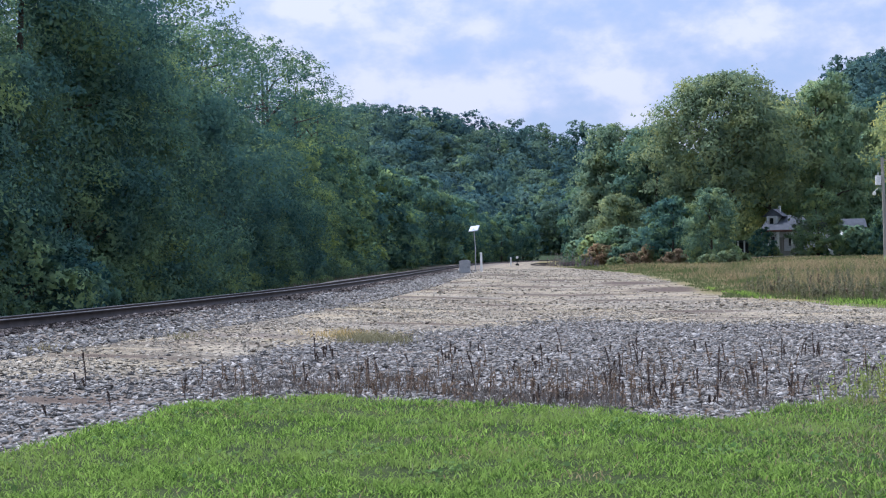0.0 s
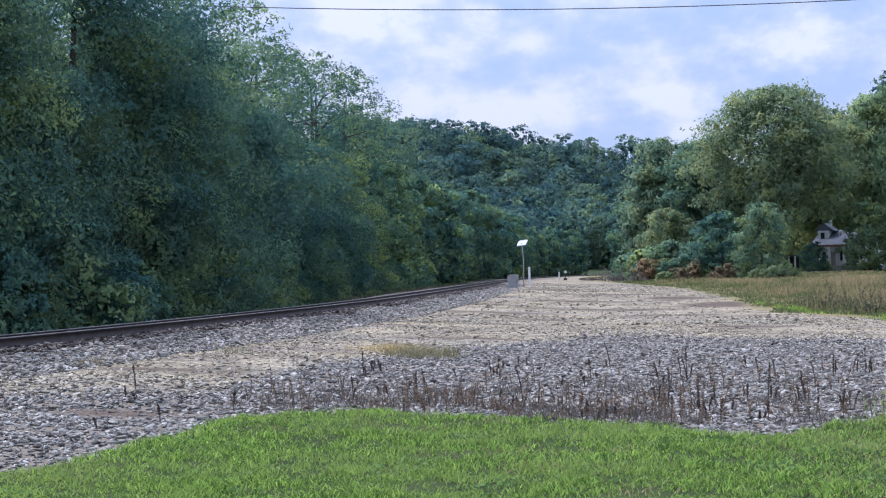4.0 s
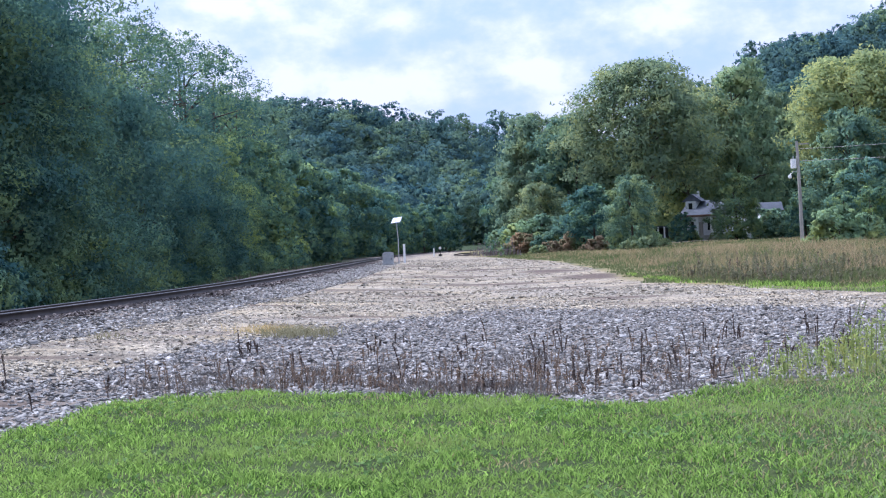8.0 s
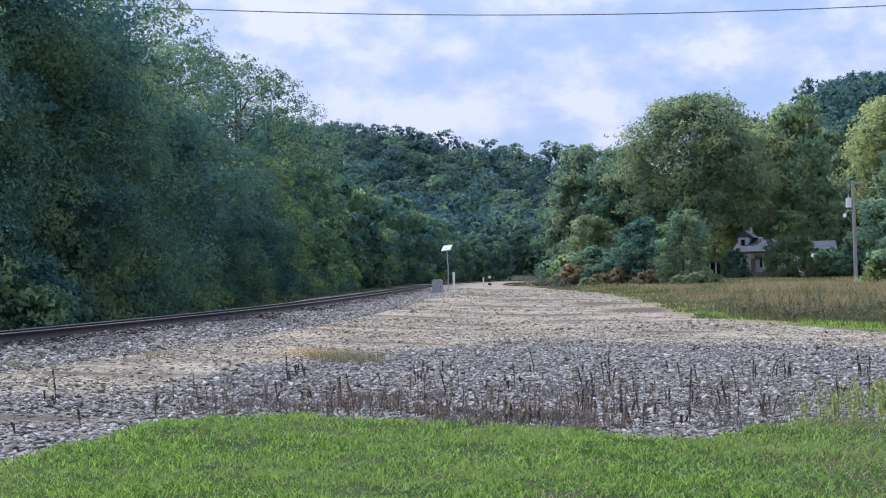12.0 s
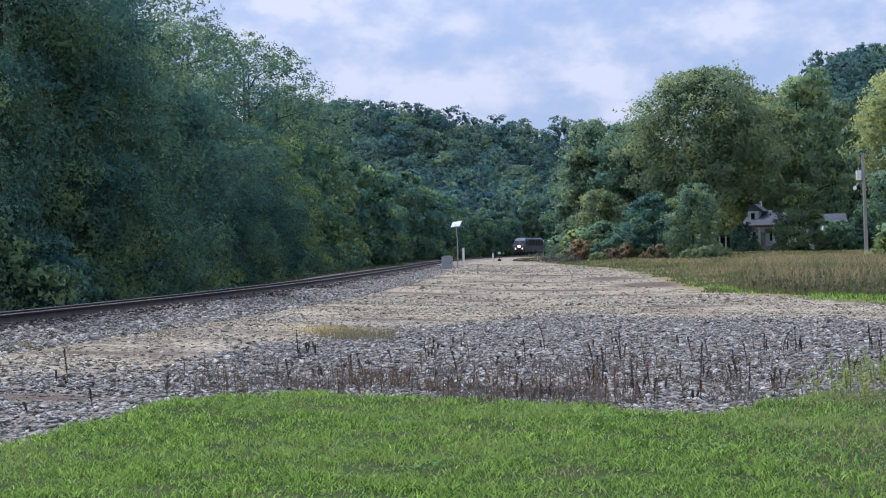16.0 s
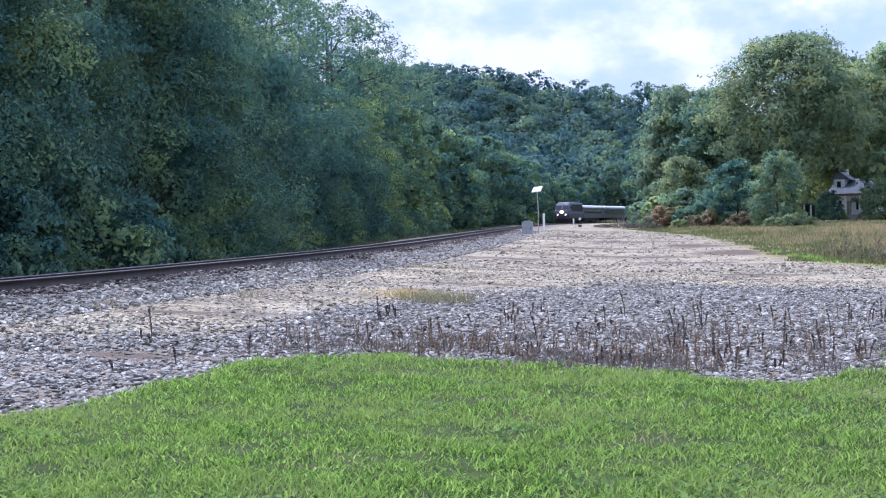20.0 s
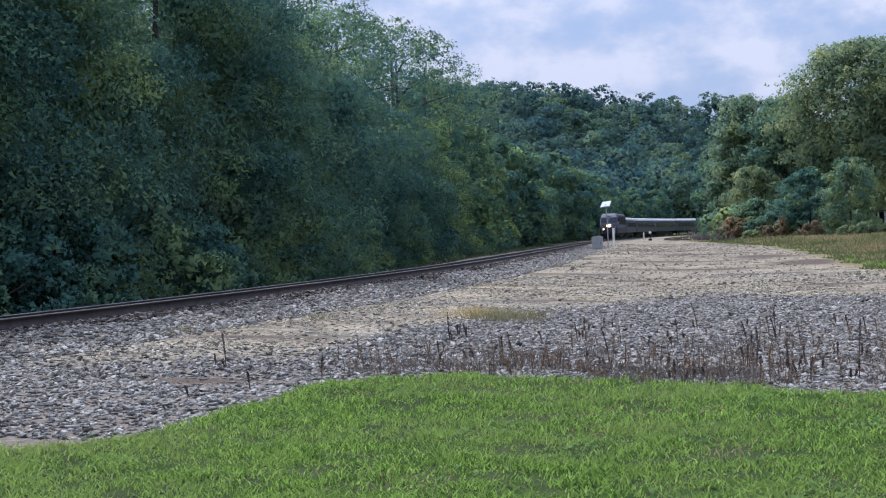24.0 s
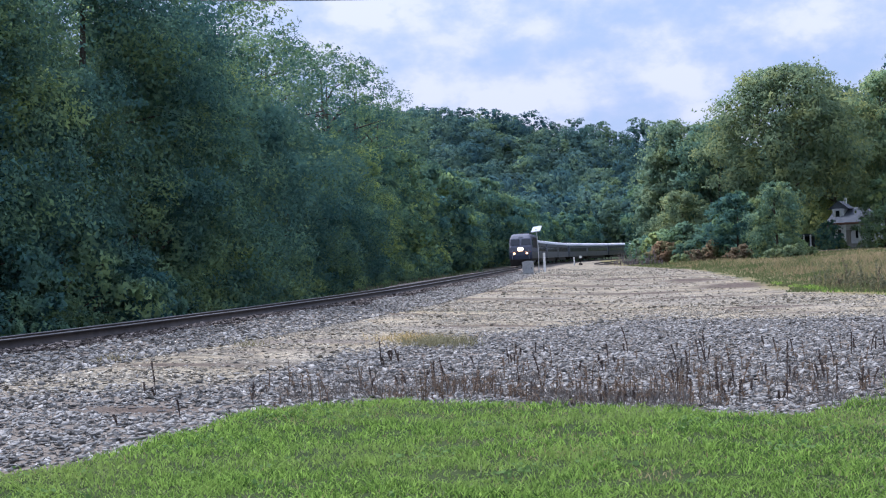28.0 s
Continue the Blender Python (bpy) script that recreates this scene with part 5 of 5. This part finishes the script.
def build_house():
    h = thing("house", pose(34.6, 190, 1.5, 0, 0, -32), "white wooden house with grey roof and a columned porch", "house")
    h.scale = (0.9, 0.9, 0.88)
    part("wall", new_box(-2.6, 4.6, 2.0, 9.0, -0.6, 3.4), SIDING, h, "white siding walls")
    part("roof", gable(-2.6, 4.6, 0.0, 8.0, 3.3, 5.6, 0.35), ROOFING, h, "grey shingle roof")
    part("fascia", new_box(-2.9, 4.9, -0.40, -0.34, 3.0, 3.32), plain("red_brown_trim", (0.16, 0.07, 0.05), (0.22, 0.10, 0.07)), h, "red-brown trim board")
    part("porch_floor", new_box(-2.9, 4.8, -0.5, 2.0, -0.6, 0.12, bevel=0.02), GREY_WOOD, h)
    for x in (-2.4, -1.3, 0.0, 2.2, 4.4):
        part("column", new_box(x - 0.16, x + 0.16, -0.42, -0.10, 0.1, 3.0, bevel=0.02), WHITE, h, "white porch column")
    for x in (-1.9, 1.2, 3.6):
        w = part("window", new_box(x - 0.45, x + 0.45, 1.95, 2.02, 0.9, 2.3), GLASS, h)
        part("frame", new_box(x - 0.55, x + 0.55, 1.965, 1.995, 0.8, 2.4), WHITE, w)
    part("door", new_box(-0.9, 0.0, 1.95, 2.02, 0.12, 2.2), GREY_WOOD, h)
    part("dormer", new_box(-2.5, -0.9, 1.6, 4.5, 3.4, 5.5), SIDING, h)
    w = part("window", new_box(-2.05, -1.35, 1.55, 1.62, 4.1, 5.2), GLASS, h)
    for x in (-2.1, -1.3):
        part("window_frame", new_box(x - 0.09, x + 0.09, 1.50, 1.56, 3.95, 5.3), WHITE, w)
    part("dormer_roof", gable(-2.6, -0.8, 1.5, 4.5, 5.45, 6.7, 0.15, "y"), ROOFING, h)
    part("chimney", new_box(-1.35, -1.05, 3.4, 3.7, 5.4, 7.1), WHITE, h)
    s = thing("outbuilding", pose(45.0, 192, 0.9, 0, 0, -6), "small grey-roofed outbuilding behind the trees", "shed")
    part("wall", new_box(-1.4, 1.4, 0, 4, -0.5, 3.7), SIDING, s)
    part("roof", gable(-1.4, 1.4, 0, 4, 3.7, 4.9, 0.3), ROOFING, s, "grey shingle roof")
    part("door", new_box(-0.6, 0.6, -0.05, 0.02, 0, 2.3), GREY_WOOD, s)
    s = thing("open_shed", pose(29.6, 192, 0.75, 0, 0, -20), "small dark open shed with white posts", "shed")
    part("back_wall", new_box(-1.0, 1.0, 1.4, 1.5, -0.4, 2.1), BLACK, s)
    part("roof", slab((-1.2, -0.3, 2.3), (1.2, -0.3, 2.3), (1.2, 1.7, 2.05), (-1.2, 1.7, 2.05), 0.1), ROOFING, s)
    for x in (-0.75, -0.1, 0.75):
        part("post", new_box(x - 0.1, x + 0.1, -0.2, 0.0, -0.4, 2.3, bevel=0.02), WHITE, s)
    s = thing("garden_wall", pose(40.0, 184, float(ground_z(40, 184)), 0, 0, -8), "low pale stone garden wall under the trees", "wall")
    for k in range(9):
        part("stone", new_box(-2.6 + k * 0.6, -2.02 + k * 0.6, -0.2, 0.2, -0.3, 0.62 + 0.09 * math.sin(k * 2.1), bevel=0.06), SIDING, s)


build_house()


# ---------- grass and weeds ----------
def blades(x, y, height, width, r, material, name, label, category, lean=0.35, up=0.0):
    """Narrow bent blades, two quads each narrowing to a tip."""
    n = len(x)
    z = ground_z(x, y) + up
    a, h = r.uniform(0, 2 * np.pi, n), height * r.uniform(0.55, 1.3, n)
    u = np.stack([np.cos(a), np.sin(a), 0 * a], 1) * (np.broadcast_to(width, n) * r.uniform(0.7, 1.3, n))[:, None] / 2
    b = r.uniform(0, 2 * np.pi, n)
    k = (h * r.uniform(0.1, lean * 2, n))[:, None] * np.stack([np.cos(b), np.sin(b), 0 * b], 1)
    p = np.stack([x, y, z - 0.01], 1)
    m = p + k * 0.3 + np.stack([0 * h, 0 * h, h * 0.6], 1)
    t = p + k + np.stack([0 * h, 0 * h, h], 1)
    v = np.stack([p - u, p + u, m + u * 0.7, m - u * 0.7, t + u * 0.12, t - u * 0.12], 1).reshape(-1, 3)
    i = np.arange(n)[:, None] * 6
    f = np.concatenate([i + [0, 1, 2, 3], i + [3, 2, 4, 5]], 1).reshape(-1, 4)
    return tagged(new(name, np_mesh(name, v, f, material)), label, category, "", "stuff")


def weed_stalks(place, height, r, material, name, label, category, twigs, leafy, spread=1.0, low=0.25, aspect=0.28, stem=0.007):
    """Upright stems with side twigs, each a thin bent blade pair."""
    x, y = place
    z = ground_z(x, y)
    v, f, c = [], [], 0
    for k in range(len(x)):
        h = height * min(0.45 + r.exponential(0.42), 1.9)
        lean = r.normal(0, 0.12, 2)
        pts = np.array([(x[k] + lean[0] * h * q * q, y[k] + lean[1] * h * q * q, z[k] - 0.03 + h * q) for q in (0, 0.35, 0.7, 1.0)])
        tv, tf = tube(pts, np.array([1.0, 0.85, 0.65, 0.3]) * stem, 4, False)
        v.append(tv), f.append(tf + c)
        c += len(tv)
        m = twigs
        q = r.uniform(low, 1.0, m)
        base = np.stack([np.interp(q, (0, 0.35, 0.7, 1), pts[:, i]) for i in range(3)], 1)
        d = r.normal(0, 1, (m, 3))
        d[:, 2] = np.abs(d[:, 2]) * 0.8 + 0.3
        d /= np.linalg.norm(d, axis=1, keepdims=True)
        lv, lf = leaves(base + d * leafy * 0.45 * spread, d, leafy, r, aspect)
        v.append(lv), f.append(lf + c)
        c += len(lv)
    ob = new(name, np_mesh(name, np.vstack(v), np.vstack(f), material))
    return tagged(ob, label, category, "", "stuff")


def build_lawn():
    r = np.random.default_rng(31)
    n = 330000
    y = 5.0 + 18 * r.random(n) ** 1.2
    x = (r.random(n) - 0.5) * 2 * (1.5 + 0.42 * y) + 0.06 * y
    k = (y < lawn_edge(x) + 0.25 * wobble(x, y, 0.4) + r.normal(0, 0.08, n)) & (r.random(n) < np.clip(2.6 * patchy(x, y, 0.26) + 0.8 * patchy(x, y, 1.4, 2) - 0.80, 0.10, 1))
    x, y = x[k], y[k]
    r2 = np.random.default_rng(32)
    x, y = np.r_[x, r2.uniform(-7, 7, 24000)], np.r_[y, r2.uniform(-4, 5.2, 24000)]
    dull = r.random(len(x)) < 0.03 + 0.12 * ss(0.50, 0.70, patchy(x, y, 0.8, 12)) + 0.72 * ss(0.8, 4.4, x + 0.8 * wobble(x, y, 1.4))
    tall = 0.016 + 0.075 * patchy(x, y, 0.3, 3)
    blades(x[~dull], y[~dull], tall[~dull], 0.0135, r, GRASS, "lawn_grass", "short bright green mown lawn with coarse blades", "grass", 0.9, 0.03)
    blades(x[dull], y[dull], 0.8 * tall[dull], 0.010, r, GRASS_DULL, "browned_grass", "short dull green and brownish lawn grass", "grass", 0.9, 0.03)


build_lawn()


def build_lawn_patches():
    """Straw among the lawn, and broad-leaved weeds."""
    r = np.random.default_rng(33)
    n = 60000
    y = 5.0 + 17 * r.random(n) ** 1.2
    x = (r.random(n) - 0.5) * 2 * (1.5 + 0.42 * y) + 0.06 * y
    k = (y < lawn_edge(x)) & (r.random(n) < 0.03 + 0.6 * ss(0.58, 0.78, patchy(x, y, 1.1, 5)) + 0.6 * ss(0.5, 4.5, x))
    blades(x[k], y[k], 0.045, 0.010, r, DRY, "lawn_straw", "dry straw-coloured blades in the lawn", "grass", 1.0, 0.03)
    n = 26000
    y = 5.0 + 10 * r.random(n) ** 1.1
    x = (r.random(n) - 0.5) * 2 * (1.5 + 0.42 * y) + 0.06 * y
    k = (y < lawn_edge(x)) & (r.random(n) < ss(0.52, 0.72, patchy(x, y, 0.7, 6)))
    x, y = x[k], y[k]
    p = np.stack([x, y, ground_z(x, y) + 0.03 + 0.05 * r.random(len(x))], 1)
    v, f = leaves(p, np.tile([[0.0, -0.2, 1.0]], (len(p), 1)), 0.045, r, 0.8)
    tagged(new("lawn_clover", np_mesh("lawn_clover", v, f, CLOVER)), "dark clover and plantain leaves in the lawn", "weeds", "", "stuff")


build_lawn_patches()


def build_field():
    r = np.random.default_rng(41)
    n = 200000
    y = 36 + 130 * r.random(n) ** 2.0
    x = 5 + r.random(n) * (0.46 * y + 4)
    f = in_field(x, y)
    k = (f > 0.2 + 0.6 * wobble(x, y, 1.5)) & (track_side(x, y) > 6)
    x, y, f = x[k], y[k], f[k]
    h = 0.11 + (0.30 + 0.20 * ss(9, 15, x)) * ss(1.0, 4.5, f) * (0.08 + 0.8 * patchy(x, y, 4.0, 1) + 0.75 * patchy(x, y, 0.9, 7)) * (1 - 0.7 * ss(85, 125, y) * ss(12, 20, x))
    edge = (f < 0.1 + 1.5 * patchy(x, y, 2.0, 8)) & (y < 62) & (x > 8.0)
    blades(x[edge], y[edge], 0.14, 0.016 + 0.0004 * y[edge], r, GRASS, "edge_grass", "low green grass along the field's edge", "grass", 0.5)
    x, y, f, h = x[~edge], y[~edge], f[~edge], h[~edge]
    g = r.random(len(x)) < 2.4 * patchy(x, y, 2.6, 8) - 0.52 + 0.8 * (f < 1.6) + 0.3 * ss(14, 9, x)
    blades(x[~g], y[~g], h[~g], 0.008 + 0.0003 * y[~g], r, DRY, "tall_grass", "tall dry straw-coloured grass in the field", "grass", 0.42)
    low = np.where(f[g] < 1.3, 0.9, 0.66 + 0.3 * (wobble(x[g], y[g], 1.3, 7.0) > 0.35))
    blades(x[g], y[g], h[g] * low, 0.012 + 0.0004 * y[g], r, WEED_FIELD, "field_weeds", "green weeds among the tall dry grass", "weeds", 0.45)
    n = 2600
    x, y = r.uniform(8.5, 26, n), 41 + 14 * r.random(n)
    k = (in_field(x, y) > 0.7) & (r.random(n) < 1.5 * patchy(x, y, 2.4, 4) - 0.25 - 0.03 * (x - 9))
    weed_stalks((x[k], y[k]), 0.52, r, FIELD_STEM, "field_stems", "tall olive weeds with feathery tops among the dry grass", "weeds", 26, 0.11, 0.8, 0.35, 0.3)
    n = 420
    x, y = r.uniform(8.5, 26, n), 41 + 12 * r.random(n)
    k = (in_field(x, y) > 0.7) & (r.random(n) < 1.4 * patchy(x, y, 2.0, 14) - 0.2)
    weed_stalks((x[k], y[k]), 0.62, r, SEED, "field_seedheads", "brown seed heads standing above the dry grass", "weeds", 22, 0.10, 0.6, 0.5, 0.4)
    n = 70000
    x, y = r.uniform(9, 30, n), r.uniform(24, 46, n)
    k = (y > np.interp(x, [9.5, 12.6, 20, 60], [41, 28.8, 27, 20])) & (in_field(x, y) < 0.3)
    x, y = x[k], y[k]
    g = r.random(len(x)) < 0.6
    blades(x[g], y[g], 0.08, 0.016, r, GRASS, "verge_grass", "mown green verge beside the gravel drive", "grass", 0.4)
    blades(x[~g], y[~g], 0.08, 0.016, r, GRASS_DULL, "verge_straw", "dull brownish blades in the mown verge", "grass", 0.4)


build_field()


def build_bank():
    """Low growth on the bank behind the rails."""
    r = np.random.default_rng(45)
    s, off = r.uniform(100, 235, 9000), r.uniform(2.7, 6.2, 9000)
    k = r.random(9000) < 0.15 + 1.3 * (patchy(s, off * 4, 3.0) - 0.3) + 0.5 * (off > 4.2)
    s, off = s[k], off[k]
    p, h = on_track(s)
    x, y = p[:, 0] - h[:, 1] * off, p[:, 1] + h[:, 0] * off
    g = r.random(len(x)) < 0.6
    blades(x[g], y[g], 0.30, 0.05, r, WEED_FIELD, "bank_weeds", "green weeds on the bank behind the rails", "weeds", 0.5)
    blades(x[~g], y[~g], 0.24, 0.045, r, LITTER, "bank_litter", "brown dead growth on the bank behind the rails", "weeds", 0.6)


build_bank()


def build_weeds():
    r = np.random.default_rng(51)
    x, y = r.uniform(-4, 6, 4200), r.uniform(13.5, 23, 4200)
    dens = np.exp(-((x + 0.6) / 2.4) ** 2 - ((y - 16.6) / 1.8) ** 2) + 0.10 * (y < 22) * (x > -1.5)
    k = (y > lawn_edge(x) + 0.1) & (r.random(4200) < dens * 0.85) & (patchy(x, y, 0.7, 4) > 0.46)
    weed_stalks((x[k], y[k]), 0.20, r, STEM, "dead_weeds", "thin dead brown weed stems standing in the gravel", "weeds", 9, 0.05)
    # dock stems with thick seed heads, in small groups
    cx, cy = r.uniform(-3.6, 6.6, 72), 14.2 + 9.5 * r.random(72) ** 1.25
    k = (cy > lawn_edge(cx) + 0.25) & (cx < 0.36 * cy - 0.4) & (cx > -0.16 * cy - 0.6)
    cx, cy = cx[k], cy[k]
    cx, cy = np.r_[cx, -4.35, -4.7, -3.95, -5.2], np.r_[cy, 14.3, 13.6, 15.7, 16.4]
    m = r.integers(1, 4, len(cx))
    x, y = np.repeat(cx, m) + r.normal(0, 0.10, m.sum()), np.repeat(cy, m) + r.normal(0, 0.12, m.sum())
    weed_stalks((x, y), 0.27, r, STALK, "dock_stems", "dark brown dock stems with dry seed heads in the gravel", "weeds", 34, 0.034, 0.5, 0.42, 0.7, 0.008)
    x, y = r.uniform(-4, 6, 60000), r.uniform(13.5, 21, 60000)
    dens = np.exp(-((x - 0.6) / 3.4) ** 2 - ((y - 16.8) / 2.3) ** 2) * ss(0.44, 0.66, patchy(x, y, 0.9, 4))
    k = (y > lawn_edge(x) - 0.1) & (r.random(60000) < 0.6 * dens)
    blades(x[k], y[k], 0.11, 0.012, r, LITTER, "weed_litter", "low brown litter of dead weeds on the stones", "weeds", 0.9)
    x, y = r.uniform(3, 11, 2600), r.uniform(14.5, 29, 2600)
    ax = np.interp(y, [15, 18, 22.5, 28], [3.9, 5.6, 8.3, 9.8])
    k = (np.abs(x - ax) < np.interp(y, [15, 18, 22, 28], [0.7, 1.0, 0.7, 0.4]) * r.uniform(0.3, 1.2, 2600)) & (r.random(2600) < 1.6 * patchy(x, y, 0.9, 11) + 0.05)
    weed_stalks((x[k], y[k]), 0.40, r, WEED_GREEN, "green_weeds", "yellow-green weeds growing where lawn meets gravel", "weeds", 17, 0.080, 1.1, 0.10, 0.26)
    pick = np.repeat(np.flatnonzero(k), 5)
    bx, by = x[pick] + r.normal(0, 0.22, len(pick)), y[pick] + r.normal(0, 0.3, len(pick))
    blades(bx, by, 0.22, 0.012, r, WEED_GREEN, "weed_grass", "rank grass round the weeds' stems", "grass", 0.6)
    x, y = 8.0 + r.normal(0, 0.22, 9), 22.3 + r.normal(0, 0.5, 9)
    weed_stalks((x, y), 0.85, r, WEED_GREEN, "tall_weeds", "tall leafy green weeds above the others", "weeds", 30, 0.085, 1.0, 0.2, 0.28)
    n = 110
    x, y = r.uniform(3.4, 8.6, n), r.uniform(150, 186, n)
    k = in_field(x, y) > -1.2
    weed_stalks((x[k], y[k]), 1.2, r, BRUSH, "dead_brush", "greyish dead brush at the field's end", "brush", 44, 0.13)
    for cx, cy, wide, n, h in ((-2.75, 26.0, 0.36, 700, 0.16), (-3.45, 27.0, 0.30, 220, 0.15), (-6.1, 25.0, 0.16, 60, 0.13), (-7.4, 21.5, 0.14, 50, 0.12)):
        x, y = r.normal(cx, wide, n), r.normal(cy, wide * 1.4, n)
        blades(x, y, h, 0.016, r, STRAW, "grass_tuft", "yellow dry grass tuft in the gravel", "grass", 0.9)


build_weeds()


# ---------- movement ----------
def motions():
    ride(LOCO, 10.6, 10.4)
    back = 21.4 + 13.6
    for c in COACHES:
        ride(c, back, 13.4)
        back += 27.45


motions()
